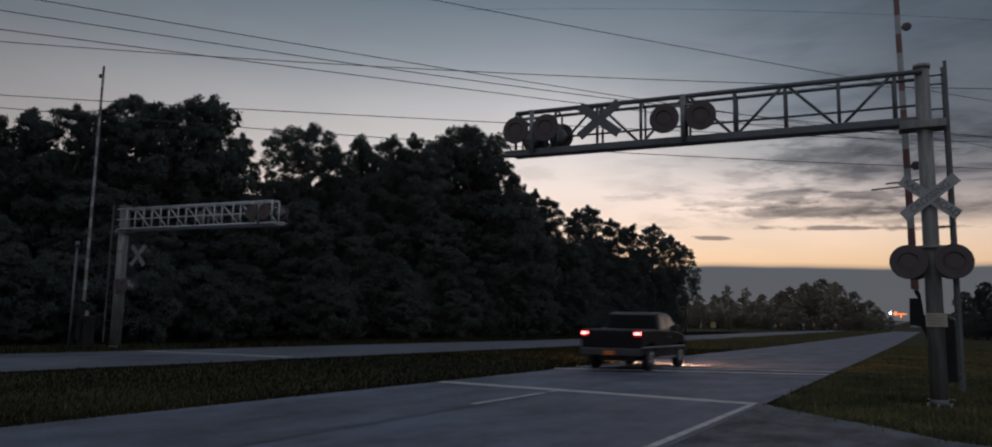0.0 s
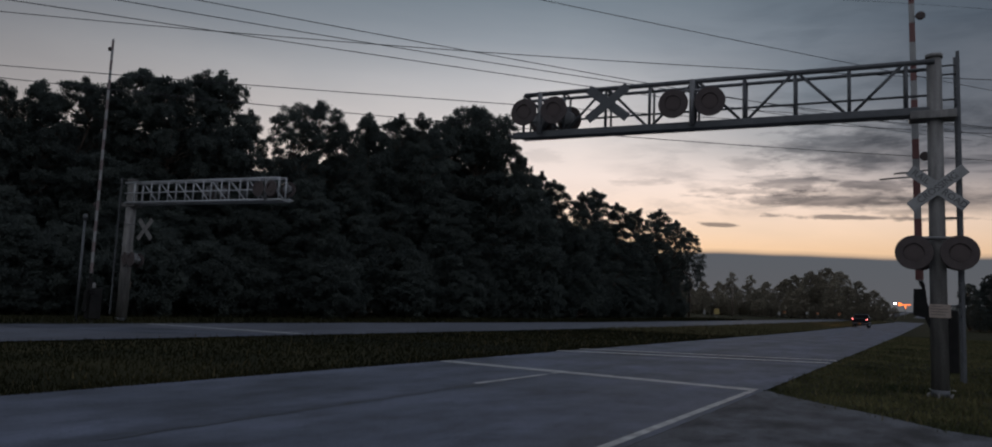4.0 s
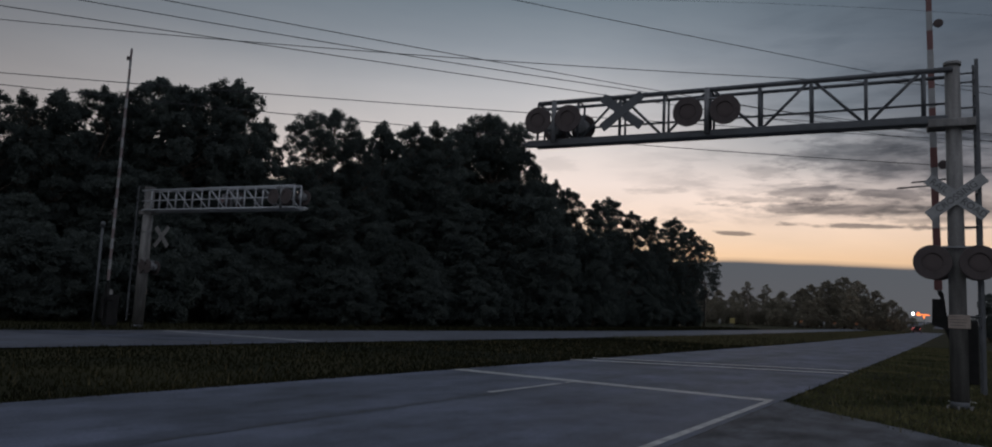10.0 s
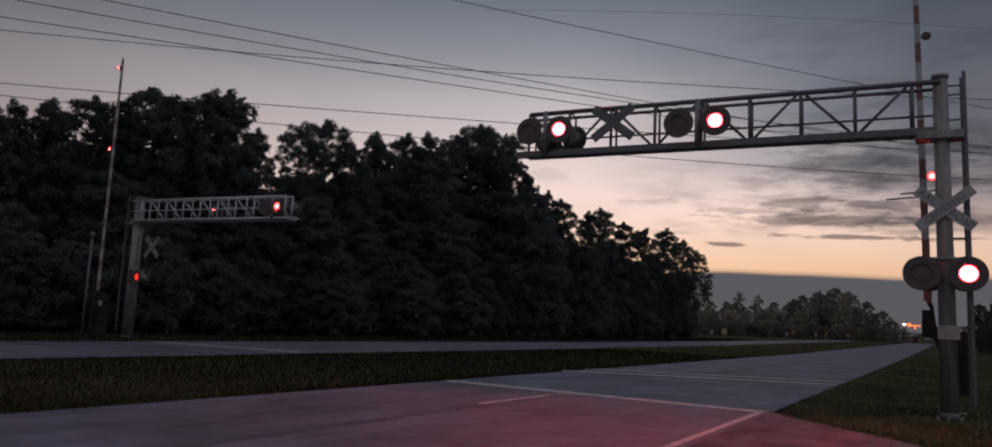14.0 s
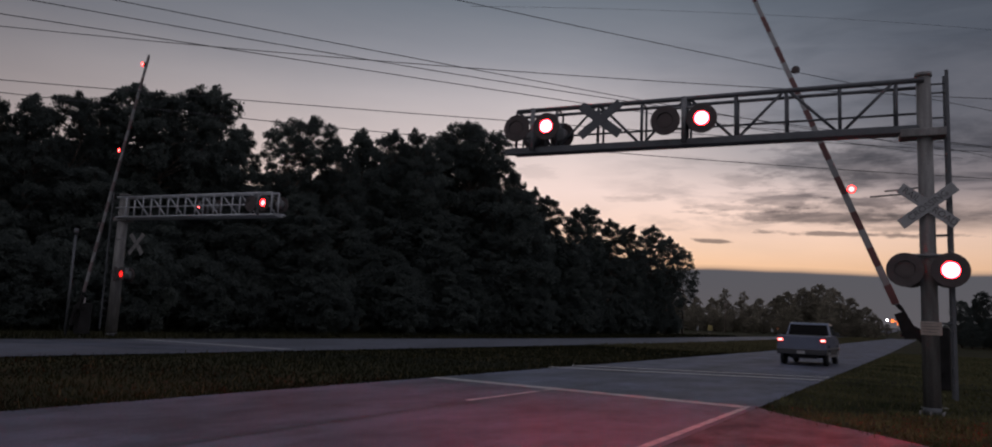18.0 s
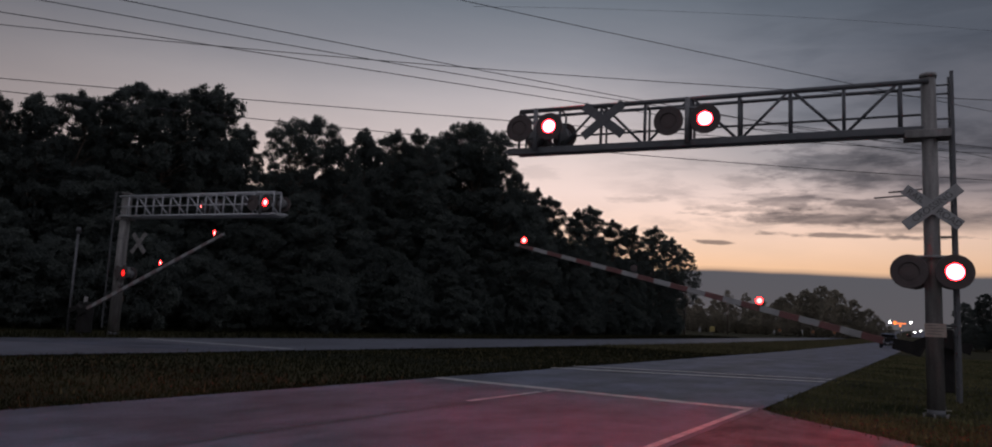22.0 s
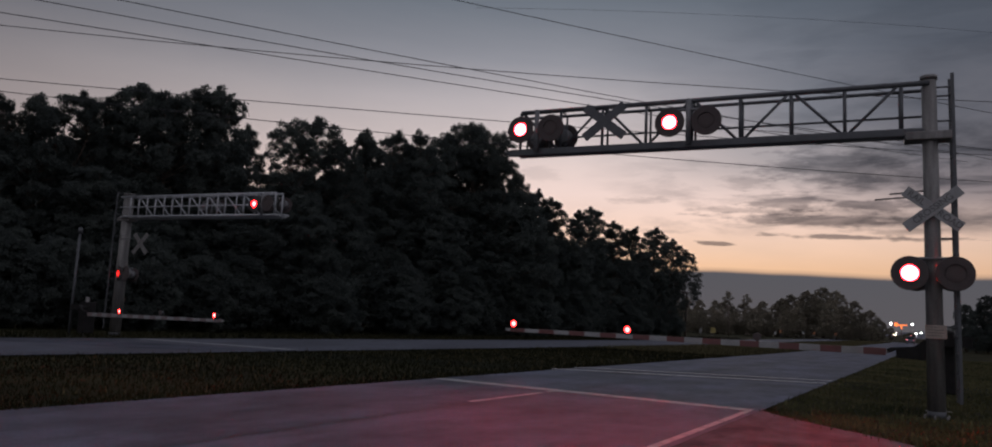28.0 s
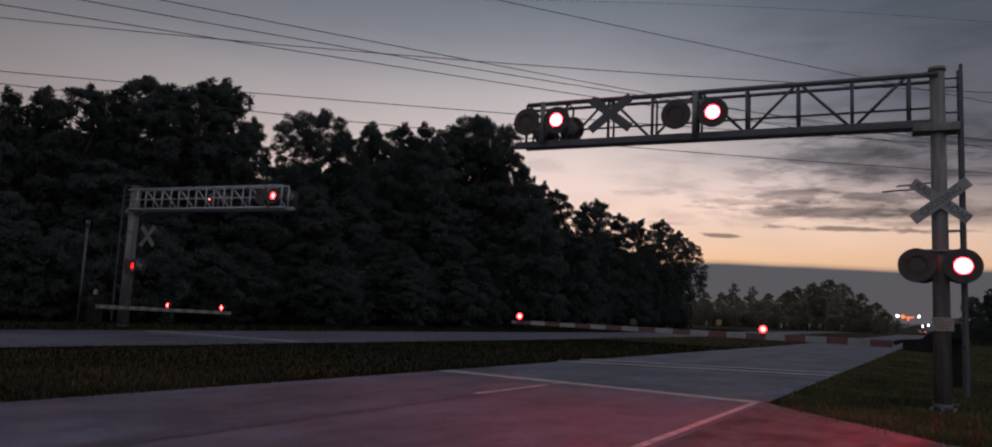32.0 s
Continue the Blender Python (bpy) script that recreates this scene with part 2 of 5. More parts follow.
def road_material(name, colour, rough, seam=None, patch=0.35, size=0.7):
    """Old asphalt: long traffic-worn streaks, dark blotches, pale grit and, where given, a smeared seam along x = seam."""
    m = material(name, colour, rough, vary=0.2, scale=0.9, fine=45, bump=0.4, stretch=(1.0, 0.12, 1.0), spec=0.38)
    nt = m.node_tree
    b = nt.nodes["Principled BSDF"]
    N = lambda kind: nt.nodes.new("ShaderNode" + kind)
    L = nt.links.new
    tc = N("TexCoord")
    src = b.inputs["Base Color"].links[0].from_socket

    def noise(scale, detail, lo, hi, a, c, stretch=(1, 1, 1)):
        mp, n, r = N("Mapping"), N("TexNoise"), N("ValToRGB")
        mp.inputs["Scale"].default_value = stretch
        L(tc.outputs["Object"], mp.inputs["Vector"])
        L(mp.outputs[0], n.inputs["Vector"])
        n.inputs["Scale"].default_value, n.inputs["Detail"].default_value, n.inputs["Roughness"].default_value = scale, detail, 0.65
        r.color_ramp.elements[0].position, r.color_ramp.elements[0].color = lo, (a, a, a, 1)
        r.color_ramp.elements[1].position, r.color_ramp.elements[1].color = hi, (c, c, c, 1)
        L(n.outputs[0], r.inputs[0])
        return r.outputs[0], n.outputs[0]

    def times(a, c):
        n = N("Mix")
        n.data_type, n.blend_type = "RGBA", "MULTIPLY"
        n.inputs[0].default_value = 1.0
        L(a, n.inputs[6])
        L(c, n.inputs[7])
        return n.outputs[2]

    out = times(src, noise(size, 6, 0.36, 0.62, 1 - patch, 1 + patch * 0.35, (1, 0.55, 1))[0])
    out = times(out, noise(2.2, 6, 0.53, 0.68, 1.0, 0.62, (1, 0.45, 1))[0])
    out = times(out, noise(26, 4, 0.34, 0.66, 0.80, 1.2)[0])
    out = times(out, noise(130, 2, 0.56, 0.74, 0.90, 1.9)[0])
    if seam is not None:
        sep, wob, ab, ad, mr = N("SeparateXYZ"), N("Math"), N("Math"), N("Math"), N("MapRange")
        L(tc.outputs["Object"], sep.inputs[0])
        ad.operation = "ADD"
        ad.inputs[1].default_value = -seam
        L(sep.outputs[0], ad.inputs[0])
        ab.operation = "ABSOLUTE"
        L(ad.outputs[0], ab.inputs[0])
        wob.operation = "MULTIPLY_ADD"
        wob.inputs[1].default_value = -0.55
        L(noise(3.2, 6, 0, 1, 0, 1, (1, 0.45, 1))[1], wob.inputs[0])
        L(ab.outputs[0], wob.inputs[2])
        mr.inputs["From Min"].default_value, mr.inputs["From Max"].default_value = -0.27, -0.05
        mr.inputs["To Min"].default_value, mr.inputs["To Max"].default_value = 0.66, 1.0
        L(wob.outputs[0], mr.inputs["Value"])
        out = times(out, mr.outputs[0])
    L(out, b.inputs["Base Color"])
    return m


def lamp_material(name, rim, core, rim_power, core_power, radius):
    """A glowing lens: hot in its middle, deeper in colour at the rim."""
    m = bpy.data.materials.new(name)
    m.use_nodes = True
    nt = m.node_tree
    nt.nodes.clear()
    N = lambda kind: nt.nodes.new("ShaderNode" + kind)
    L = nt.links.new
    tc, ln, mp, mx, pw, em, out = N("TexCoord"), N("VectorMath"), N("MapRange"), N("Mix"), N("Mix"), N("Emission"), N("OutputMaterial")
    ln.operation = "LENGTH"
    L(tc.outputs["Object"], ln.inputs[0])
    mp.inputs["From Min"].default_value, mp.inputs["From Max"].default_value = radius * 0.45, radius
    L(ln.outputs["Value"], mp.inputs["Value"])
    mx.data_type = "RGBA"
    mx.inputs[6].default_value, mx.inputs[7].default_value = (*core, 1), (*rim, 1)
    L(mp.outputs[0], mx.inputs[0])
    fall = N("Math")
    fall.operation = "POWER"
    fall.inputs[1].default_value = 0.35
    L(mp.outputs[0], fall.inputs[0])
    pw.inputs[2].default_value, pw.inputs[3].default_value = core_power, rim_power
    L(fall.outputs[0], pw.inputs[0])
    L(mx.outputs[2], em.inputs["Color"])
    L(pw.outputs[0], em.inputs["Strength"])
    L(em.outputs[0], out.inputs[0])
    return m


def glow_material(name, colour, power):
    m = bpy.data.materials.new(name)
    m.use_nodes = True
    nt = m.node_tree
    nt.nodes.clear()
    em, out = nt.nodes.new("ShaderNodeEmission"), nt.nodes.new("ShaderNodeOutputMaterial")
    em.inputs["Color"].default_value, em.inputs["Strength"].default_value = (*colour, 1), power
    nt.links.new(em.outputs[0], out.inputs[0])
    return m


def glass_material(name, colour, rough=0.08, spec=0.35):
    m = bpy.data.materials.new(name)
    m.use_nodes = True
    b = m.node_tree.nodes["Principled BSDF"]
    b.inputs["Base Color"].default_value = (*colour, 1)
    b.inputs["Roughness"].default_value = rough
    b.inputs["Specular IOR Level"].default_value = spec
    return m


M_ROAD = road_material("old_asphalt", (0.094, 0.106, 0.150), 0.66, -6.42, 0.55)
M_ROAD_FAR = road_material("far_old_asphalt", (0.098, 0.105, 0.135), 0.65, None, 0.3)
M_APRON = road_material("worn_apron_asphalt", (0.085, 0.087, 0.102), 0.8, None, 0.75, 1.5)
M_PATCH = road_material("crossing_asphalt", (0.080, 0.089, 0.122), 0.72, None, 0.65)
M_TAR = material("crack_tar", (0.035, 0.035, 0.037), 0.6, vary=0.2, scale=8)
M_PAINT = material("road_paint", (0.34, 0.34, 0.34), 0.6, vary=0.4, scale=4, fine=45, bump=0.2)
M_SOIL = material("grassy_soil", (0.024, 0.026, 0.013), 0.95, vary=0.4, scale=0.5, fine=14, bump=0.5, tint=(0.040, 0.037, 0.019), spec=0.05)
# dimming towards the view's left edge is put into this grass colour
M_GRASS_DIMMED = material("grass", (0.011, 0.014, 0.006), 0.85, vary=0.5, scale=0.22, fine=5, bump=0, tint=(0.028, 0.026, 0.011), spec=0.08)
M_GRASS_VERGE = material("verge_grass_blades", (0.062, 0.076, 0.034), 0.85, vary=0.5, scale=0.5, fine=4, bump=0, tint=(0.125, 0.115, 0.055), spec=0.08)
M_GRASS_FAR = material("brown_grass", (0.115, 0.110, 0.056), 0.85, vary=0.35, scale=0.2, fine=3, bump=0, tint=(0.11, 0.092, 0.05), spec=0.1)
M_GRASS_DRY = material("dry_grass", (0.10, 0.082, 0.042), 0.85, vary=0.3, scale=0.8, fine=12, bump=0, spec=0.15)
M_BALLAST = material("overgrown_ballast", (0.020, 0.021, 0.013), 0.95, vary=0.4, scale=9, fine=40, bump=0.9, spec=0.03)
M_RAIL = material("worn_rail_steel", (0.62, 0.61, 0.60), 0.45, 0.35, vary=0.2, scale=6)
M_RUST = material("rusty_rail_side", (0.10, 0.06, 0.045), 0.85, 0.2, vary=0.3, scale=10)
M_GALV = material("galvanised_steel", (0.195, 0.186, 0.180), 0.62, 0.25, vary=0.34, scale=9, fine=35, bump=0.08, stretch=(1, 1, 0.14))
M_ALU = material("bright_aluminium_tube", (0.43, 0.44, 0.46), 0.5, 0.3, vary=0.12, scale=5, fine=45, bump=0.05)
# the near arm's backlit shade is put into this darker copy of the aluminium
M_ALU_SHADED = material("shade_toned_aluminium", (0.10, 0.104, 0.112), 0.6, 0.3, vary=0.15, scale=5, fine=45, bump=0.05)
M_BLACK = material("black_paint", (0.05, 0.05, 0.053), 0.6, vary=0.25, scale=6, fine=60, bump=0.08)
M_BOARD = material("faded_black_board", (0.090, 0.074, 0.073), 0.85, spec=0.2, vary=0.12, scale=5, fine=60, bump=0.05)
M_CASE_DARK = material("black_machine_paint", (0.018, 0.017, 0.017), 0.7, vary=0.3, scale=6, fine=60, bump=0.08, spec=0.2)
M_CASE = material("weathered_case", (0.18, 0.18, 0.185), 0.6, 0.2, vary=0.2, scale=6)
M_WHITE = material("white_sheeting", (0.29, 0.29, 0.29), 0.5, vary=0.12, scale=5, fine=60, bump=0.05)
M_LETTER = material("black_lettering", (0.08, 0.08, 0.082), 0.5, vary=0.1, bump=0)
M_RED = material("red_sheeting", (0.15, 0.058, 0.055), 0.5, vary=0.12, scale=5, fine=60, bump=0.05)
M_RED_BACK = material("faded_arm_back", (0.20, 0.155, 0.155), 0.6, vary=0.15, scale=5, fine=60, bump=0.05)
M_CONCRETE = material("foundation_concrete", (0.34, 0.33, 0.31), 0.9, vary=0.2, scale=5, fine=50, bump=0.4)
M_SIGN = material("weathered_notice", (0.34, 0.275, 0.235), 0.55, vary=0.1, scale=8)
M_NOTICE_TEXT = material("faded_notice_text", (0.16, 0.13, 0.12), 0.6, vary=0.1, scale=8, bump=0)
M_SIGN_YELLOW = material("yellow_sheeting", (0.50, 0.40, 0.16), 0.5, vary=0.1, scale=8)
M_SIGN_ORANGE = material("orange_sheeting", (0.30, 0.125, 0.055), 0.5, vary=0.1, scale=8)
M_WIRE = material("weathered_cable", (0.05, 0.05, 0.055), 0.6, 0.3, vary=0.2, scale=3)
M_BARK = material("pine_bark", (0.085, 0.062, 0.048), 0.95, vary=0.4, scale=4, fine=18, bump=0.9, per_object=0.25)
M_LEAF = foliage_material("dark_foliage", (0.102, 0.120, 0.116), (0.122, 0.140, 0.128))
# evening haze over the far woods is put into this pale leaf colour
M_LEAF_HAZED = foliage_material("hazed_far_foliage", (0.29, 0.265, 0.205), (0.34, 0.30, 0.235))
M_LENS_OFF = glass_material("unlit_red_lens", (0.092, 0.073, 0.071), 0.9)
M_LENS_ON = lamp_material("lit_red_lens", (1.0, 0.012, 0.014), (1.0, 0.0036, 0.0026), 6.0, LENS_POWER, 0.15)
M_LENS_WEAK = lamp_material("dim_side_lens", (1.0, 0.015, 0.012), (1.0, 0.02, 0.016), 1.0, 4.0, 0.15)
M_LENS_FAR = lamp_material("lit_red_lens_rear", (1.0, 0.012, 0.014), (1.0, 0.02, 0.02), 6.0, 90.0, 0.15)
M_TIP_ON = lamp_material("lit_gate_lamp", (1.0, 0.02, 0.02), (1.0, 0.03, 0.028), 5.0, 60.0, 0.085)
M_TAIL = glow_material("lit_tail_lamp", (1.0, 0.02, 0.03), 0.28)
M_TAIL_CORE = glow_material("tail_lamp_core", (1.0, 0.22, 0.20), 7.0)
M_AMBER = glow_material("lit_amber_marker", (1.0, 0.25, 0.02), 0.3)
M_HEAD = glow_material("lit_headlamp", (1.0, 0.85, 0.62), 150.0)
M_HEAD_NEAR = glow_material("lit_truck_headlamp", (1.0, 0.46, 0.22), 800.0)
M_HEAD_SOFT = glow_material("dipped_headlamp", (1.0, 0.78, 0.55), 1.6)
M_LIGHT_WHITE = glow_material("distant_white_lamp", (0.95, 0.97, 1.0), 14.0)
M_LIGHT_ORANGE = glow_material("distant_orange_sign", (1.0, 0.22, 0.05), 2.0)
# light falling on the number plate is put in as a faint glow
M_PLATE_GLOW = glow_material("plate_glow", (1.0, 0.30, 0.10), 0.09)
M_TYRE = material("tyre_rubber", (0.018, 0.018, 0.019), 0.85, vary=0.2, scale=12)
M_RIM = material("steel_rim", (0.40, 0.40, 0.41), 0.35, 0.9, vary=0.15, scale=12)
M_CHROME = material("bumper_chrome", (0.06, 0.06, 0.064), 0.4, 0.6, vary=0.1, scale=6)
M_CAR_DARK = material("dark_car_paint", (0.012, 0.011, 0.014), 0.22, 0.0, vary=0.15, scale=4, fine=50, bump=0, spec=0.2)
M_CAR_SILVER = material("silver_white_car_paint", (0.125, 0.142, 0.20), 0.32, 0.1, vary=0.06, scale=3, fine=50, bump=0)
M_CAR_LOWER = material("grey_lower_paint", (0.05, 0.048, 0.052), 0.45, 0.1, vary=0.15, scale=4, fine=50, bump=0)
M_GLASS = glass_material("tinted_glass", (0.012, 0.013, 0.015), 0.04, 0.9)
M_GLASS_REAR = glass_material("dark_rear_glass", (0.004, 0.004, 0.005), 0.15, 0.05)


# ---- mesh helpers ----
def part(name, bm, mats, parent=None, label="", smooth=False):
    """Links a bmesh as one mesh object under a thing or a part."""
    me = bpy.data.meshes.new(name)
    bm.normal_update()
    bm.to_mesh(me)
    bm.free()
    for m in mats if isinstance(mats, (list, tuple)) else (mats,):
        me.materials.append(m)
    if smooth:
        for p in me.polygons:
            p.use_smooth = True
    ob = new(name, me)
    if parent is not None:
        ob.parent = parent
    return tagged(ob, label=label)


def thing(name, label, category, m=None, group="", kind=""):
    ob = new(name)
    ob.empty_display_size = 0.2
    if m is not None:
        ob.matrix_basis = m
    return tagged(ob, label, category, group, kind)


def box(bm, lo, hi, bevel=0.0, slot=0):
    lo, hi = Vector(lo), Vector(hi)
    m = Matrix.Translation((lo + hi) / 2) @ Matrix.Diagonal((*(hi - lo), 1))
    made = bmesh.ops.create_cube(bm, size=1, matrix=m)["verts"]
    faces = {f for v in made for f in v.link_faces}
    if bevel:
        edges = list({e for v in made for e in v.link_edges})
        got = bmesh.ops.bevel(bm, geom=edges, offset=bevel, segments=2, profile=0.5, affect="EDGES")
        faces |= set(got["faces"])
    for f in faces:
        if f.is_valid:
            f.material_index = slot
    return bm


def tube(bm, a, b, r0, r1=None, sides=10, slot=0, caps=True):
    a, b = Vector(a), Vector(b)
    d = b - a
    m = Matrix.Translation((a + b) / 2) @ d.to_track_quat("Z", "Y").to_matrix().to_4x4()
    made = bmesh.ops.create_cone(bm, cap_ends=caps, segments=sides, radius1=r0, radius2=r0 if r1 is None else r1, depth=d.length, matrix=m)["verts"]
    for f in {f for v in made for f in v.link_faces}:
        f.material_index = slot
        f.smooth = len(f.verts) == 4
    return bm


def B():
    return bmesh.new()


def extruded(bm, outline, x0, x1, bevel=0.0):
    """A closed outline of (y, z) pushed through from x0 to x1."""
    left = [bm.verts.new((x0, y, z)) for y, z in outline]
    right = [bm.verts.new((x1, y, z)) for y, z in outline]
    n = len(outline)
    faces = [bm.faces.new(left), bm.faces.new(right[::-1])]
    for i in range(n):
        faces.append(bm.faces.new((left[i], right[i], right[(i + 1) % n], left[(i + 1) % n])))
    bmesh.ops.recalc_face_normals(bm, faces=faces)
    if bevel:
        bmesh.ops.bevel(bm, geom=list(bm.edges), offset=bevel, segments=3, profile=0.55, affect="EDGES")
    return bm


def slab(bm, outline, y0, y1):
    """A closed outline of (x, z) pushed through from y0 to y1."""
    near = [bm.verts.new((x, y0, z)) for x, z in outline]
    far = [bm.verts.new((x, y1, z)) for x, z in outline]
    n = len(outline)
    faces = [bm.faces.new(near), bm.faces.new(far[::-1])]
    for i in range(n):
        faces.append(bm.faces.new((near[i], far[i], far[(i + 1) % n], near[(i + 1) % n])))
    bmesh.ops.recalc_face_normals(bm, faces=faces)


def quads(name, verts, per, mats, parent=None, kind="", label="", category=""):
    """A joined mesh of loose faces with `per` corners each."""
    n = len(verts) // per
    me = bpy.data.meshes.new(name)
    me.vertices.add(len(verts))
    me.vertices.foreach_set("co", np.asarray(verts, dtype=np.float32).ravel())
    me.loops.add(n * per)
    me.loops.foreach_set("vertex_index", np.arange(n * per, dtype=np.int32))
    me.polygons.add(n)
    me.polygons.foreach_set("loop_start", np.arange(0, n * per, per, dtype=np.int32))
    me.update(calc_edges=True)
    for m in mats if isinstance(mats, (list, tuple)) else (mats,):
        me.materials.append(m)
    ob = new(name, me)
    if parent is not None:
        ob.parent = parent
    return tagged(ob, label, category, "", kind)


def rise(y):
    """The land climbs gently beyond the crossing."""
    if y < 50:
        return 0.0
    if y < 80:
        return 0.0036 * (y - 50) ** 2 / 60
    if y < 320:
        return 0.0036 * (y - 65)
    return 0.918 + 0.0125 * (min(y, 460) - 320) + 0.016 * (min(max(y, 460), 950) - 460)


def strip(name, x_of, ys, z, mats, label, category, kind="structure", thick=0.0):
    """A sheet along the road between two sides given by x_of(y)."""
    bm = B()
    rows_ = []
    for yy in ys:
        a, b = x_of(yy)
        rows_.append((bm.verts.new((a, yy, rise(yy) + z)), bm.verts.new((b, yy, rise(yy) + z))))
    for (a, b), (c, d) in zip(rows_, rows_[1:]):
        bm.faces.new((a, b, d, c))
    ob = part(name, bm, mats)
    return tagged(ob, label, category, "", kind)


YS = [-160, -80, -40, -20, -10, 0, 5, 10, 15, 20, 25, 30, 36, 44, 52, 60, 70, 85, 100, 120, 150, 190, 240, 300, 380, 460, 560, 700, 950, 1500]

# ---- ground and roads ----
ROAD_L, ROAD_R = -9.62, -2.60
FAR_L, FAR_R = -26.9, -18.7


def ground():
    bm = B()
    xs = [-1500, -300, -80, -40, -27, -18, -9, -2, 4, 12, 40, 150, 600, 1500]
    ys = [-600, -160, -40, 0, 15, 30, 40, 50, 60, 70, 100, 150, 250, 460, 600, 780, 950, 1500, 3000]
    grid = [[bm.verts.new((x, y, rise(y) - 0.035)) for x in xs] for y in ys]
    for r0, r1 in zip(grid, grid[1:]):
        for a, b, c, d in zip(r0, r0[1:], r1[1:], r1):
            bm.faces.new((a, b, c, d))
    tagged(part("ground", bm, M_SOIL), "dark grassy earth of the verges and the median", "ground", "", "structure")


ground()
strip("road", lambda y: (ROAD_L, ROAD_R), YS, 0.0, M_ROAD, "two-lane worn grey asphalt carriageway", "road")
strip("far_road", lambda y: (FAR_L, FAR_R), YS, 0.0, M_ROAD_FAR, "opposite carriageway of pale worn asphalt", "road")


APRON_EDGE = [(-2.6, 14.2), (-2.2, 13.6), (-1.45, 12.75), (-0.56, 11.85), (0.05, 11.05), (1.2, 10.4), (3.5, 9.4), (8, 8.4), (16, 7.6)]


def apron():
    bm = B()
    top = [bm.verts.new((x, y, -0.004)) for x, y in APRON_EDGE]
    low = [bm.verts.new((x, -12, -0.004)) for x, y in APRON_EDGE]
    for i in range(len(APRON_EDGE) - 1):
        bm.faces.new((low[i], low[i + 1], top[i + 1], top[i]))
    tagged(part("apron", bm, M_APRON), "dark patched asphalt apron joining the road", "road", "", "structure")


apron()


# ---- railway across both roads, skewed by 23.5 degrees ----
SKEW = radians(23.5)
RAIL_MID = Vector((0, 26.0, 0))
RU = Vector((math.cos(SKEW), math.sin(SKEW), 0))
RV = Vector((-math.sin(SKEW), math.cos(SKEW), 0))


def rail_x(x, off=0.0):
    """The place on the track's line, off metres to its far side, at the plan's x."""
    s = (x + RV.x * -off) / RU.x
    return RAIL_MID + RU * s + RV * off


def railway():
    # flush crossing surface in both roads
    for name, a, b in (("crossing_surface", ROAD_L, ROAD_R), ("far_crossing_surface", FAR_L, FAR_R)):
        bm = B()
        pts = [rail_x(a, -1.6), rail_x(b, -1.6), rail_x(b, 1.6), rail_x(a, 1.6)]
        bm.faces.new([bm.verts.new((p.x, p.y, 0.004)) for p in pts])
        tagged(part(name, bm, M_PATCH), "patched asphalt crossing surface between the rails", "road", "", "structure")
    for off in (-0.7525, 0.7525):
        cut = (ROAD_R - 0.05 - RV.x * off) / RU.x
        left = (ROAD_L - 0.2 - RV.x * off) / RU.x
        for s0, s1, low in ((-150, left - 0.01, 0.085), (left, cut, 0.0), (cut + 0.01, 120, 0.09)):
            rail = thing("rail", "steel railway rail with a bright worn head" if not low else "rail sunk in the grass of the verge", "rail", None, "rails of the track", "")
            a, b = RAIL_MID + RU * s0 + RV * off, RAIL_MID + RU * s1 + RV * off
            turn = Matrix.Translation((a + b) / 2 - Vector((0, 0, low))) @ Matrix.Rotation(SKEW, 4, "Z")
            ln = (b - a).length / 2
            bm = B()
            box(bm, (-ln, -0.037, -0.03), (ln, 0.037, 0.016), 0.006, 0)
            bmesh.ops.transform(bm, matrix=turn, verts=bm.verts)
            part("rail_head", bm, M_RAIL, rail)
            bm = B()
            slab(bm, [(-ln, -0.15), (-ln, -0.03), (ln, -0.03), (ln, -0.15)], -0.010, 0.010)
            bmesh.ops.transform(bm, matrix=turn, verts=bm.verts)
            part("rail_web", bm, M_RUST, rail, "rusty web")
    # dark flangeways beside the heads in the road
    for a, b in ((ROAD_L, ROAD_R),):
        for off in (-0.7525 + 0.075, 0.7525 - 0.075):
            bm = B()
            pts = [rail_x(a, off - 0.035), rail_x(b, off - 0.035), rail_x(b, off + 0.035), rail_x(a, off + 0.035)]
            bm.faces.new([bm.verts.new((p.x, p.y, 0.008)) for p in pts])
            tagged(part("flangeway", bm, M_TAR), "dark flange groove beside a rail", "road", "", "structure")
    # low stone bed and sleepers off the roads
    spans = ((-60, FAR_L - 0.3), (FAR_R + 0.3, ROAD_L - 0.3), (ROAD_R + 0.3, 40))
    for a, b in spans:
        bm = B()
        rowsb = [[bm.verts.new((*(rail_x(x, o))[:2], z)) for o, z in ((-2.2, -0.05), (-1.5, -0.022), (1.5, -0.022), (2.2, -0.05))] for x in np.linspace(a, b, 8)]
        for r0, r1 in zip(rowsb, rowsb[1:]):
            for i in range(3):
                bm.faces.new((r0[i], r1[i], r1[i + 1], r0[i + 1]))
        tagged(part("track_bed", bm, M_BALLAST), "low grey stone ballast bed", "ballast", "", "structure")


railway()


# ---- road paint and joints ----
def marking(name, pts, z, mat, label, category="road marking"):
    bm = B()
    bm.faces.new([bm.verts.new((x, y, rise(y) + z)) for x, y in pts])
    return tagged(part(name, bm, mat), label, category, "", "structure")


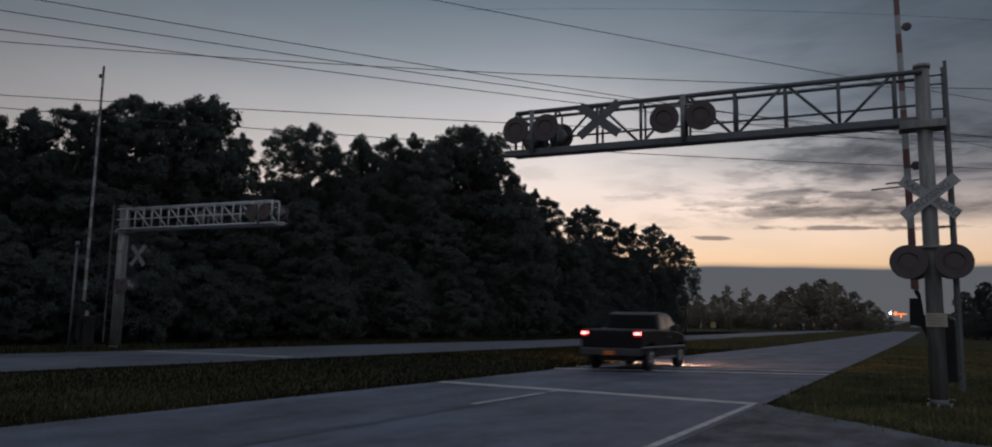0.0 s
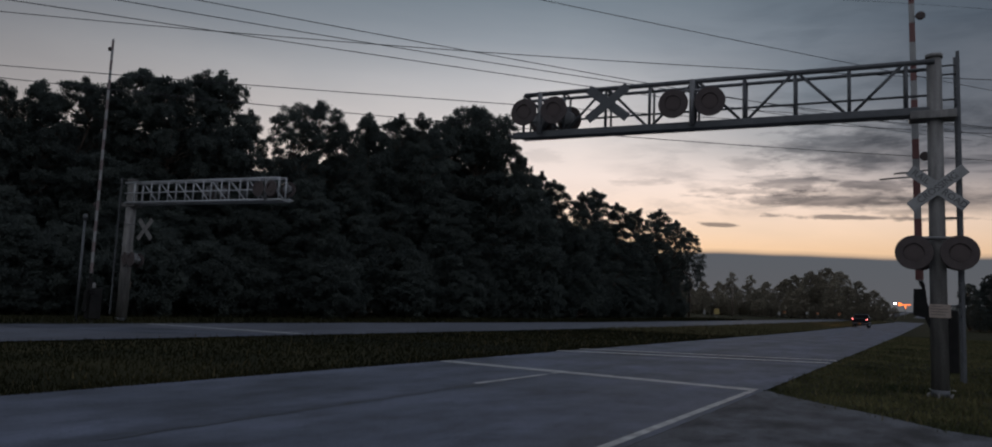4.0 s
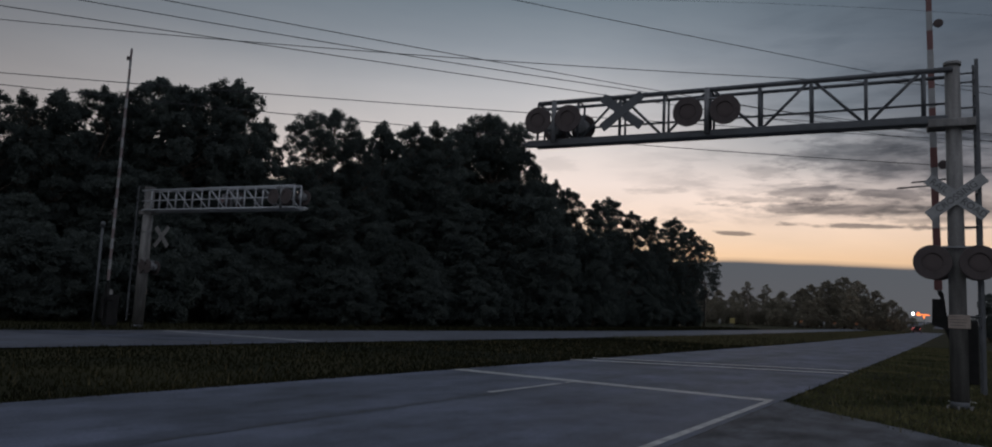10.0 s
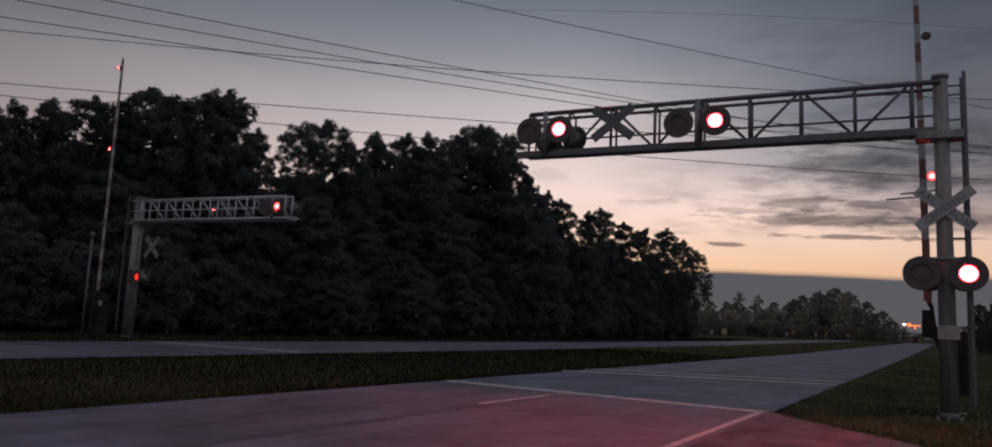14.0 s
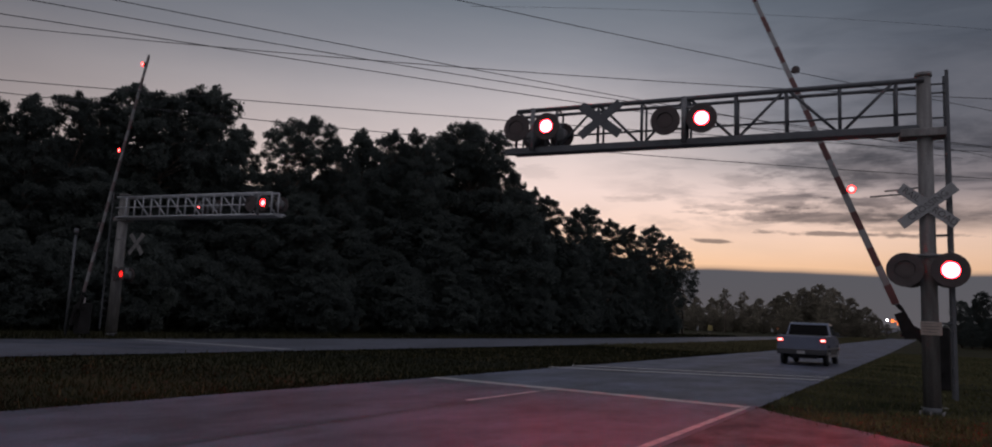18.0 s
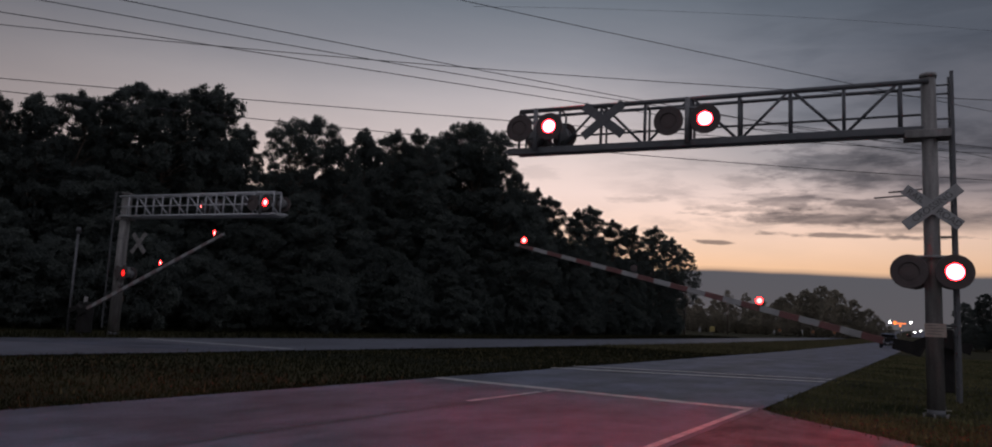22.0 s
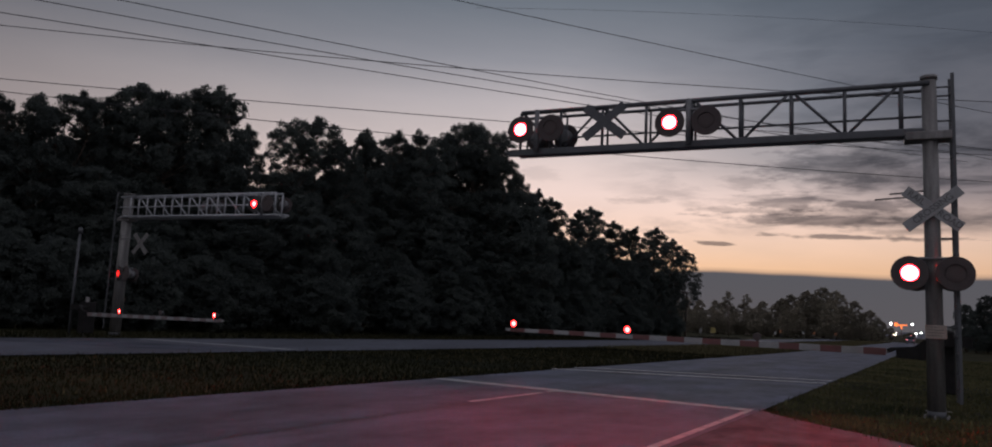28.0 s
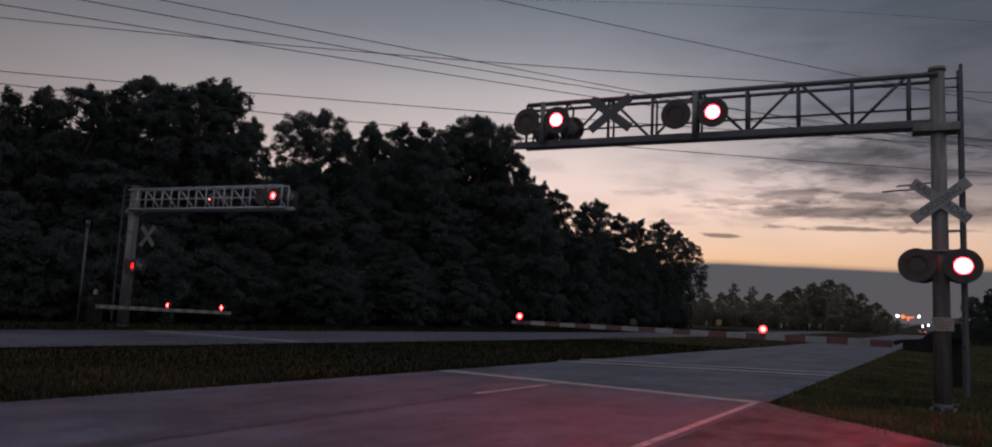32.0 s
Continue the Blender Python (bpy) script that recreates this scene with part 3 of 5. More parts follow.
marking("stop_line", [(-9.55, 14.22), (-2.72, 13.82), (-2.72, 14.22), (-9.55, 14.66)], 0.005, M_PAINT, "worn white stop line across two lanes")
marking("edge_line", [(-2.81, -40), (-2.70, -40), (-2.70, 13.80), (-2.81, 13.80)], 0.006, M_PAINT, "white edge line of the carriageway")
marking("lane_line", [(-6.62, 10.9), (-6.50, 10.9), (-6.47, 13.5), (-6.59, 13.5)], 0.006, M_PAINT, "short white lane dash before the stop line")
marking("lane_line", [(-6.58, 13.75), (-6.48, 13.75), (-6.48, 14.02), (-6.58, 14.02)], 0.006, M_PAINT, "broken end of the white lane dash")
marking("far_stop_line", [(-26.6, 19.10), (-19.3, 19.80), (-19.3, 20.25), (-26.6, 19.55)], 0.006, M_PAINT, "white stop line of the opposite carriageway")


def crack(name, path, w, label):
    bm = B()
    side = []
    for i, (x, y) in enumerate(path):
        jw = w * (0.5 + random.random())
        side.append((bm.verts.new((x - jw, y, 0.004)), bm.verts.new((x + jw, y, 0.004))))
    for (a, b), (c, d) in zip(side, side[1:]):
        bm.faces.new((a, b, d, c))
    tagged(part(name, bm, M_TAR), label, "crack", "", "structure")


crack("joint", [(-6.22 - 0.022 * (4.2 + i * 0.17) + 0.025 * math.sin(i * 1.1) + 0.03 * random.random(), 4.2 + i * 0.17) for i in range(39)], 0.016, "dark open joint between the two lanes")
crack("joint", [(-8.1 + 0.12 * math.sin(i * 0.5) + 0.05 * random.random(), 7.0 + i * 0.3) for i in range(14)], 0.006, "thin crack in the passing lane")


# ---- grass ----
def grass_field(name, count, inside, mat, label, hmin, hmax):
    rs = np.random.RandomState(len(name) * 7 + count)
    out = []
    for x, y in inside(rs, count):
        h, a, w = rs.uniform(hmin, hmax), rs.uniform(0, math.tau), rs.uniform(0.006, 0.014)
        w *= 1 + y / 25
        lean = rs.uniform(0.1, 0.7) * h
        dx, dy, z = math.cos(a) * w, math.sin(a) * w, rise(y) - 0.04
        la = rs.uniform(0, math.tau)
        out += [(x - dx, y - dy, z), (x + dx, y + dy, z), (x + math.cos(la) * lean, y + math.sin(la) * lean, z + h)]
    quads(name, out, 3, mat, None, "stuff", label, "grass")


def verge(rs, n):
    k = 0
    while k < n:
        y = 8.5 + rs.power(0.45) * 60
        x = rs.uniform(-2.62, 14)
        lim = np.interp(x, [p[0] for p in APRON_EDGE], [p[1] for p in APRON_EDGE])
        if y > lim + rs.normal(0.05, 0.22):
            k += 1
            yield x, y


def median(rs, n):
    k = 0
    while k < n:
        y = -4 + rs.power(0.7) * 75
        x = rs.uniform(FAR_R - 0.12, ROAD_L + 0.12) if rs.rand() > 0.15 else ROAD_L + 0.1 - abs(rs.normal(0, 0.5))
        if FAR_R - 0.15 < x:
            k += 1
            yield x, y


def median_far(rs, n):
    for _ in range(n):
        y = 45 + rs.power(0.8) * 190
        yield rs.uniform(FAR_R - 0.1, ROAD_L + 0.2), y


def beyond(rs, n):
    for _ in range(n):
        y = rs.uniform(0, 130)
        yield FAR_L - abs(rs.normal(0, 3.5)), y


grass_field("verge_grass", 110000, verge, M_GRASS_VERGE, "rough green verge grass beside the crossing mast", 0.03, 0.10)
grass_field("verge_dry_grass", 7000, verge, M_GRASS_DRY, "dry straw stalks among the verge grass", 0.05, 0.15)
grass_field("median_grass", 70000, median, M_GRASS_DIMMED, "mown grass of the median strip", 0.04, 0.11)
grass_field("median_dry_grass", 1500, median, M_GRASS_DRY, "dry stalks in the median strip", 0.06, 0.2)
grass_field("median_far_grass", 26000, median_far, M_GRASS_FAR, "brownish grass along the far median", 0.08, 0.25)
grass_field("roadside_grass", 12000, beyond, M_GRASS_DIMMED, "grass dimmed in its colour beyond the opposite carriageway", 0.1, 0.4)


# ---- trees ----
def tree_kind(name, seed, height, crown_low, spread, lobes, leaf, pine=False, foliage=None, tufts=24, per=26, puff=2.4, open_crown=0.0):
    """One tree: tapered bent trunk, limbs, and a crown of many boughs set with small round tufts of leaves or needles.
    open_crown: how far the inside of the crown is left bare."""
    rs = np.random.RandomState(seed)
    t = thing(name, "", "tree")
    bm = B()
    pts = [Vector((0, 0, -0.3))]
    for i in range(1, 7):
        pts.append(Vector((rs.normal(0, 0.10) * i ** 0.6, rs.normal(0, 0.10) * i ** 0.6, height * 0.93 * i / 6)))
    r = 0.014 * height
    for i, (a, b) in enumerate(zip(pts, pts[1:])):
        tube(bm, a, b, r * (1 - i / 6.5), r * (1 - (i + 1) / 6.5), 8)
    boughs = []
    for i in range(lobes):
        f = (i + rs.uniform(0, 1)) / lobes
        z = height * (crown_low + (0.955 - crown_low) * f)
        # an egg-shaped crown, widest below its middle, rounded on top
        wide = math.sqrt(max(0.05, 1 - ((f - 0.40) / 0.62) ** (3 if crown_low > 0.6 else 2))) if f > 0.4 else 0.72 + 0.28 * f / 0.4
        reach = spread * wide * (rs.uniform(0.55, 0.92) if rs.rand() > 0.3 - open_crown * 0.3 else rs.uniform(0.1, 0.5))
        ang = i * 2.4 + rs.uniform(-0.4, 0.4)
        c = Vector((math.cos(ang) * reach, math.sin(ang) * reach, z + rs.normal(0, 0.012) * height))
        k = min(5, int(z / (height * 0.93) * 6))
        start = pts[k].lerp(pts[min(6, k + 1)], 0.1)
        start.z = max(0.5, min(start.z, z - 0.3 * reach))
        tube(bm, start, c, 0.006 * height * (1 - f * 0.7), 0.02, 5, caps=False)
        boughs.append((np.array(c), spread * rs.uniform(0.15, 0.30) * (0.6 + 0.4 * wide)))
    # side leaders and the tip, which roughen the outline
    for j in range(6):
        ang, up = rs.uniform(0, math.tau), rs.uniform(0.80, 0.95)
        out = spread * math.sqrt(max(0.06, 1 - ((up - crown_low) / (0.955 - crown_low) - 0.4) ** 2 / 0.384)) * rs.uniform(0.5, 0.9)
        boughs.append((np.array((math.cos(ang) * out, math.sin(ang) * out, height * up)), spread * rs.uniform(0.10, 0.16)))
    for j in range(3):
        boughs.append((np.array((pts[-1].x + rs.normal(0, 0.12), pts[-1].y + rs.normal(0, 0.12), height * (0.975 - 0.022 * j))), spread * (0.10 + 0.04 * j)))
    part("trunk", bm, M_BARK, t)
    tuft = leaf * puff
    cs, rad = [], []
    for c, size in boughs:
        n = int(tufts * (size / (spread * 0.23)) ** 2) + 3
        d = rs.normal(0, 1, (n, 3))
        d /= np.linalg.norm(d, axis=1)[:, None]
        d[:, 2] = np.where(rs.rand(n) < 0.5, np.abs(d[:, 2]), d[:, 2])
        cs.append(c + d * size * rs.uniform(0.35, 1.0, (n, 1)) ** 0.5 * np.array((1, 1, 0.8)))
        rad.append(tuft * rs.uniform(0.7, 1.3, n))
    cs, rad = np.concatenate(cs), np.concatenate(rad)
    c = np.repeat(cs, per, axis=0)
    n = len(c)
    d = rs.normal(0, 1, (n, 3))
    d /= np.linalg.norm(d, axis=1)[:, None]
    e = c + d * (np.repeat(rad, per) * rs.uniform(0.1, 1.0, n) ** 0.6)[:, None] * np.array((1, 1, 0.9))
    # leaves mostly point outwards from their tuft
    u = d + rs.normal(0, 0.45, (n, 3))
    u /= np.linalg.norm(u, axis=1)[:, None]
    v = np.cross(u, rs.normal(0, 1, (n, 3)))
    v /= np.linalg.norm(v, axis=1)[:, None]
    s = (leaf * rs.uniform(0.55, 1.1, n))[:, None]
    u, v = u * s, v * s * (0.34 if pine else 0.55)
    quads("crown", np.stack((e - u, e + v * 0.9, e + u, e - v), axis=1).reshape(-1, 3), 4, foliage or M_LEAF, t)
    return t


BANK = [tree_kind("pine_tree", 11, 16, 0.30, 2.7, 80, 0.105, True), tree_kind("pine_tree", 12, 16, 0.36, 2.3, 70, 0.10, True),
        tree_kind("broadleaf_tree", 13, 15, 0.10, 3.4, 90, 0.105), tree_kind("broadleaf_tree", 14, 15, 0.14, 3.0, 84, 0.10),
        tree_kind("broadleaf_tree", 15, 15, 0.08, 4.1, 100, 0.115)]
BANK += [tree_kind("distant_pine", 21, 16, 0.74, 2.6, 16, 0.22, True, M_LEAF_HAZED, 4, 18, 2.0), tree_kind("distant_tree", 22, 15, 0.08, 4.2, 56, 0.22, False, M_LEAF_HAZED, 6, 20, 2.2),
         tree_kind("distant_tree", 23, 15, 0.12, 3.6, 48, 0.22, False, M_LEAF_HAZED, 6, 20, 2.2)]
# an open crown with sky showing through, and a round one on a tall bare stem
BANK += [tree_kind("pine_tree", 31, 16, 0.34, 3.0, 62, 0.10, True, None, 28, 26, 2.5, 0.6), tree_kind("pine_tree", 32, 16, 0.70, 3.1, 96, 0.095, True, None, 26)]
BASE_H = [16, 16, 15, 15, 15, 16, 15, 15, 16, 16]
SHRUB = tree_kind("shrub", 16, 4.5, 0.06, 2.3, 60, 0.09)
rs_tree = np.random.RandomState(5)


def plant(k, x, y, top, label, wide=1.0, group="roadside woods"):
    z = rise(y)
    s = (top - z) / BASE_H[k]
    w = s * wide
    m = Matrix.LocRotScale((x, y, z - 0.05), Euler((0, 0, rs_tree.uniform(0, math.tau))), (w, w, s))
    return tagged(copy_thing(BANK[k], m), label, "tree", group)


LAB_P = "tall dark pine with an open ragged crown"
LAB_B = "dense dark broadleaf tree at the wood's edge"
WOOD_A = [(-41.7, 18.9, 11.2), (-42.1, 21.1, 11.6), (-40.9, 22.2, 11.9), (-41.5, 24.7, 13.0), (-42.7, 27.2, 13.6), (-42.7, 29.2, 14.9), (-40.4, 29.4, 14.0), (-40.6, 31.8, 15.2), (-40.2, 33.1, 15.9), (-41.3, 36.5, 14.4)]
WOOD_B = [(-38.1, 36.6, 12.9), (-39.4, 39.1, 15.2), (-39.9, 42.1, 16.2), (-38.8, 43.7, 14.6), (-40.0, 47.9, 15.9), (-39.8, 51.6, 16.8), (-38.1, 52.8, 16.8), (-39.7, 59.3, 18.1), (-38.8, 62.6, 20.6), (-39.2, 66.4, 20.8)]
WOOD_C = [(-36.9, 66.1, 17.5), (-38.1, 71.2, 16.8), (-37.3, 74.0, 15.5), (-36.5, 76.2, 14.9), (-37.6, 86.5, 14.9), (-38.3, 92.2, 16.4), (-36.9, 96.7, 15.1), (-36.7, 103.5, 15.1), (-37.2, 115.2, 16.6), (-38.8, 129.1, 16.5), (-38.9, 139.1, 15.5)]
for i, (x, y, h) in enumerate(WOOD_A + WOOD_B + WOOD_C):
    k = (2, 0, 3, 1, 0, 2)[i % 6] if i < 18 else (0, 1, 1)[i % 3]
    if i in (11, 12, 13, 30):
        k = 8
    elif i == 18:
        k = 9
    if i != 10:
        plant(k, x, y, h + {18: 0.1, 19: -2.4, 17: -0.2}.get(i, 0.4 if i < 8 else 0.7 if i > 13 else 0), LAB_P if k not in (2, 3) else LAB_B, {9: 0.8, 18: 1.0, 28: 1.15, 29: 1.2}.get(i, 0.92 if i < 18 else 0.78 if i < 23 else 1.0))
    k2 = (4, 2, 3)[i % 3]
    if i not in (10, 11, 12, 13, 14) and i < 29:
        plant((2, 4)[i % 2], x - 3.2 - rs_tree.rand(), y + rs_tree.uniform(0.5, 2.5), h * (0.8 if i < 9 else 0.74), LAB_B, 1.15 if i < 19 else 0.95)
    plant(4, x - 11 - rs_tree.rand() * 3, y + rs_tree.uniform(-2, 2), h * (0.66 if 10 < i < 15 else 0.86), LAB_B, 1.25)
    if i not in (12, 13, 14):
        plant(k2, x - 6 - rs_tree.rand() * 3, y + rs_tree.uniform(-2, 3), h * rs_tree.uniform(0.78, 0.9) * (0.95 if i < 14 else 1.02 if i < 19 else 1.12), LAB_B, 1.1)
    if i < 30:
        plant(4, x + (2.0 if i < 24 else 0.6 if i < 28 else -1.0) + rs_tree.rand() * 1.2, y + rs_tree.uniform(-1, 3), h * rs_tree.uniform(0.52, 0.68) * (1.0 if i < 19 else 1.08), LAB_B, 1.25 if i < 19 else 1.0)
    for j in range(2 if i < 30 else 0):
        m = Matrix.LocRotScale((x + (4.6 if i < 22 else 3.2 if i < 27 else 1.6) + rs_tree.rand() * 1.5 - 0.02 * y, y + rs_tree.uniform(-2.5, 3.5), rise(y) - 0.05), Euler((0, 0, rs_tree.uniform(0, 6))), (1.0, 1.0, rs_tree.uniform(0.7, 1.15)))
        tagged(copy_thing(SHRUB, m), "dark shrub at the edge of the wood", "shrub", "wood-edge shrubs")
for y, h in ((4, 11), (8, 10.5), (12, 11.5), (16, 11)):
    plant(3, -43, y, h, LAB_B, 1.1)
    plant(4, -39.5, y + 1.5, h * 0.6, LAB_B, 1.2)

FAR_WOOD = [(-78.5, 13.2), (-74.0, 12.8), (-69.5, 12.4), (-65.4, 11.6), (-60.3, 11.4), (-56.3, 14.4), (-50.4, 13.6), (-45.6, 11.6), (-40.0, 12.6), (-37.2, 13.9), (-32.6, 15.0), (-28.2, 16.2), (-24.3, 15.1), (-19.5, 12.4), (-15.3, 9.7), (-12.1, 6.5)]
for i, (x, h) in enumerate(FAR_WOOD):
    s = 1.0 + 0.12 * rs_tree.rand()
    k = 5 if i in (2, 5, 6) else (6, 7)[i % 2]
    plant(k, x * s, 250 * s, 1.32 + (h - 1.32) * s, "distant tree with evening haze in its leaf colour", 0.8 if k == 5 else 1.05, "distant woods")
    plant((7, 6)[i % 2], x * s - 3, 250 * s + 9, 1.32 + (h - 1.32) * s * (0.85 if i > 6 else 0.8), "distant tree with evening haze in its leaf colour", 1.25, "distant woods")
    plant((6, 7)[i % 2], x * s + 2.5, 250 * s - 6, 1.5 + (h - 1.32) * s * (0.66 if i > 6 else 0.62), "distant tree with evening haze in its leaf colour", 1.35, "distant woods")
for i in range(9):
    plant((6, 7)[i % 2], -80 + i * 4.6, 235 + 25 * rs_tree.rand(), 7.0 + 2.2 * rs_tree.rand(), "distant low tree with evening haze in its leaf colour", 1.5, "distant woods")
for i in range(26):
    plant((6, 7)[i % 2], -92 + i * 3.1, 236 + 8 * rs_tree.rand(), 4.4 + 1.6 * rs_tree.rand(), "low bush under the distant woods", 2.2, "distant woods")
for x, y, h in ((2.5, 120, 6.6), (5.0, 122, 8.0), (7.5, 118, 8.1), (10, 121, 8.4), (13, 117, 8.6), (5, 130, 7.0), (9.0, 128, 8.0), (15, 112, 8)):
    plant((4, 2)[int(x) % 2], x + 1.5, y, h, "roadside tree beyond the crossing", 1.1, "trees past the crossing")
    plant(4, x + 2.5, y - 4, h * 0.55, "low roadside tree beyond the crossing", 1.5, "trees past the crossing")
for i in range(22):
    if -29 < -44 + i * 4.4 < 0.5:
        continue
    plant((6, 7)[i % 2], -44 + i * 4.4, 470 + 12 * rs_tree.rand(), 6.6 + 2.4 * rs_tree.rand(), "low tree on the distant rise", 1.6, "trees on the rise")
for src in BANK + [SHRUB]:
    for o in (*src.children_recursive, src):
        bpy.data.objects.remove(o)


# ---- crossing signals ----
LENSES = []          # (lens, side, first pose): keyed in motions()


def lens_cup(bm, r, depth):
    """A lens in a short dark tube: its lit face (slot 0) looks out along -y, its dull back (slot 1) along +y."""
    n = 32
    ring = lambda q, y: [bm.verts.new((q * math.cos(a), y, q * math.sin(a))) for a in (math.tau * i / n for i in range(n))]
    inner, edge_in, edge_out, back, mid = ring(r * 0.985, -0.002), ring(r * 0.985, -depth), ring(r, -depth), ring(r, 0.004), ring(r * 0.6, 0.012)
    front = bm.faces.new(inner)
    cap = bm.faces.new(mid[::-1])
    for r0, r1 in ((inner, edge_in), (edge_in, edge_out), (edge_out, back), (back, mid)):
        for i in range(n):
            bm.faces.new((r0[i], r0[(i + 1) % n], r1[(i + 1) % n], r1[i])).material_index = 1
    front.material_index, cap.material_index = 0, 1


def lamp_head(parent, at, turn, side, glow):
    """A round black target board with hood, case and a turning two-sided lens; it looks along -y before the turn."""
    bm = B()
    n, ro, ri, th = 40, 0.31, 0.160, 0.008
    rings = []
    for r, y in ((ri, -th), (ro - 0.01, -th), (ro, 0.0), (ro, 0.012), (ri, 0.012)):
        rings.append([bm.verts.new((r * math.cos(a), y, r * math.sin(a))) for a in (math.tau * i / n for i in range(n))])
    for r0, r1 in zip(rings, rings[1:] + rings[:1]):
        for i in range(n):
            bm.faces.new((r0[i], r0[(i + 1) % n], r1[(i + 1) % n], r1[i]))
    bmesh.ops.recalc_face_normals(bm, faces=bm.faces)
    head = part("lamp_head", bm, M_BOARD, parent, "round black target board")
    head.matrix_basis = Matrix.Translation(at) @ Matrix.Rotation(radians(turn), 4, "Z")
    bm = B()
    tube(bm, (0, 0.0, 0), (0, 0.20, 0), 0.18, 0.15, 24)
    box(bm, (-0.05, 0.1, 0.13), (0.05, 0.2, 0.24), 0.01)
    part("case", bm, M_CASE, head)
    bm = B()
    m = 22
    arc = [math.radians(-20 + 220 * i / m) for i in range(m + 1)]
    rows_ = []
    for r in (0.172, 0.165):
        for y in ((-0.045, 0.0) if r > 0.17 else (0.0, -0.045)):
            rows_.append([bm.verts.new((r * math.cos(a), y if math.sin(a) > 0.2 or y == 0 else y * 0.45, r * math.sin(a))) for a in arc])
    for r0, r1 in zip(rows_, rows_[1:] + rows_[:1]):
        for i in range(m):
            bm.faces.new((r0[i], r0[i + 1], r1[i + 1], r1[i]))
    bmesh.ops.recalc_face_normals(bm, faces=bm.faces)
    part("hood", bm, M_BOARD, head, smooth=True)
    bm = B()
    lens_cup(bm, 0.152, 0.016)
    lens = part("lens", bm, (glow, M_LENS_OFF), head, "round red signal lens")
    bm = B()
    rim = [[bm.verts.new((r * math.cos(a), y, r * math.sin(a))) for a in (math.tau * i / n for i in range(n))] for r, y in ((0.1525, -0.004), (0.1525, -0.014), (0.160, -0.014), (0.160, -0.004))]
    for r0, r1 in zip(rim, rim[1:]):
        for i in range(n):
            bm.faces.new((r0[i], r0[(i + 1) % n], r1[(i + 1) % n], r1[i]))
    part("bezel", bm, M_BOARD, head)
    lens.matrix_basis = pose(0, -0.014, 0, 0, 0, 180)
    LENSES.append((lens, side, (0, -0.014, 0)))
    return head


def lamp_pair(parent, name, x, y, z, gap, turn, mast_z=None, glow=None, peep=False):
    """Two heads on a short cross tube; the turn is that of both."""
    bm = B()
    c, s = math.cos(radians(turn)), math.sin(radians(turn))
    dx, dy = gap / 2 * c, gap / 2 * s
    tube(bm, (x - dx, y - dy, z + 0.27), (x + dx, y + dy, z + 0.27), 0.03, None, 10)
    if mast_z:
        tube(bm, (x, y, mast_z[0]), (x, y, mast_z[1]), 0.055, None, 12)
    part(name, bm, M_CASE, parent)
    fy, fx = -c * 0.08, s * 0.08
    for sx, side in ((-1, "L"), (1, "R")):
        head = lamp_head(parent, (x + sx * dx + fx, y + sx * dy + fy, z), turn, side, glow or M_LENS_ON)
        if peep:
            bm = B()
            lens_cup(bm, 0.032, 0.01)
            bmesh.ops.rotate(bm, cent=(0, 0, 0), matrix=Matrix.Rotation(math.pi, 3, "Z"), verts=bm.verts)
            eye = part("peep_lens", bm, (M_TIP_ON, M_LENS_OFF), head, "tiny red peep light in the lamp's back")
            eye.matrix_basis = pose(0, 0.2115, 0, 0, 0, 180)
            LENSES.append((eye, side, (0, 0.2115, 0)))


def letters(text, size, parent, m, mat):
    cu = bpy.data.curves.new("lettering", "FONT")
    cu.body, cu.size, cu.align_x, cu.align_y, cu.extrude = text, size, "CENTER", "CENTER", 0.0015
    tmp = bpy.data.objects.new("lettering", cu)
    me = bpy.data.meshes.new_from_object(tmp)
    bpy.data.objects.remove(tmp)
    me.materials.append(mat)
    ob = new("lettering", me)
    ob.parent = parent
    ob.matrix_basis = m
    return ob


def crossbuck(parent, x, y, z, turn=0, words=True, face=None, tilt=38):
    """Two white blades in a cross; they face -y before the turn."""
    for sgn in (1, -1):
        bm = B()
        box(bm, (-0.565, -0.004, -0.10), (0.565, 0.004, 0.10), 0.002)
        blade = part("blade", bm, face or M_WHITE, parent, "crossing blade seen from its dull back" if face else "white crossing blade")
        blade.matrix_basis = Matrix.Translation((x, y, z)) @ Matrix.Rotation(radians(turn), 4, "Z") @ Matrix.Translation((0, -0.010 if sgn > 0 else 0, 0)) @ Matrix.Rotation(radians(-tilt * sgn), 4, "Y")
        if words:
            up = Matrix.Rotation(radians(90), 4, "X")
            if sgn > 0:
                letters("CROSSING", 0.165, blade, Matrix.Translation((0, -0.006, 0)) @ up, M_LETTER)
            else:
                letters("RAIL", 0.165, blade, Matrix.Translation((-0.335, -0.006, 0)) @ up, M_LETTER)
                letters("ROAD", 0.165, blade, Matrix.Translation((0.335, -0.006, 0)) @ up, M_LETTER)


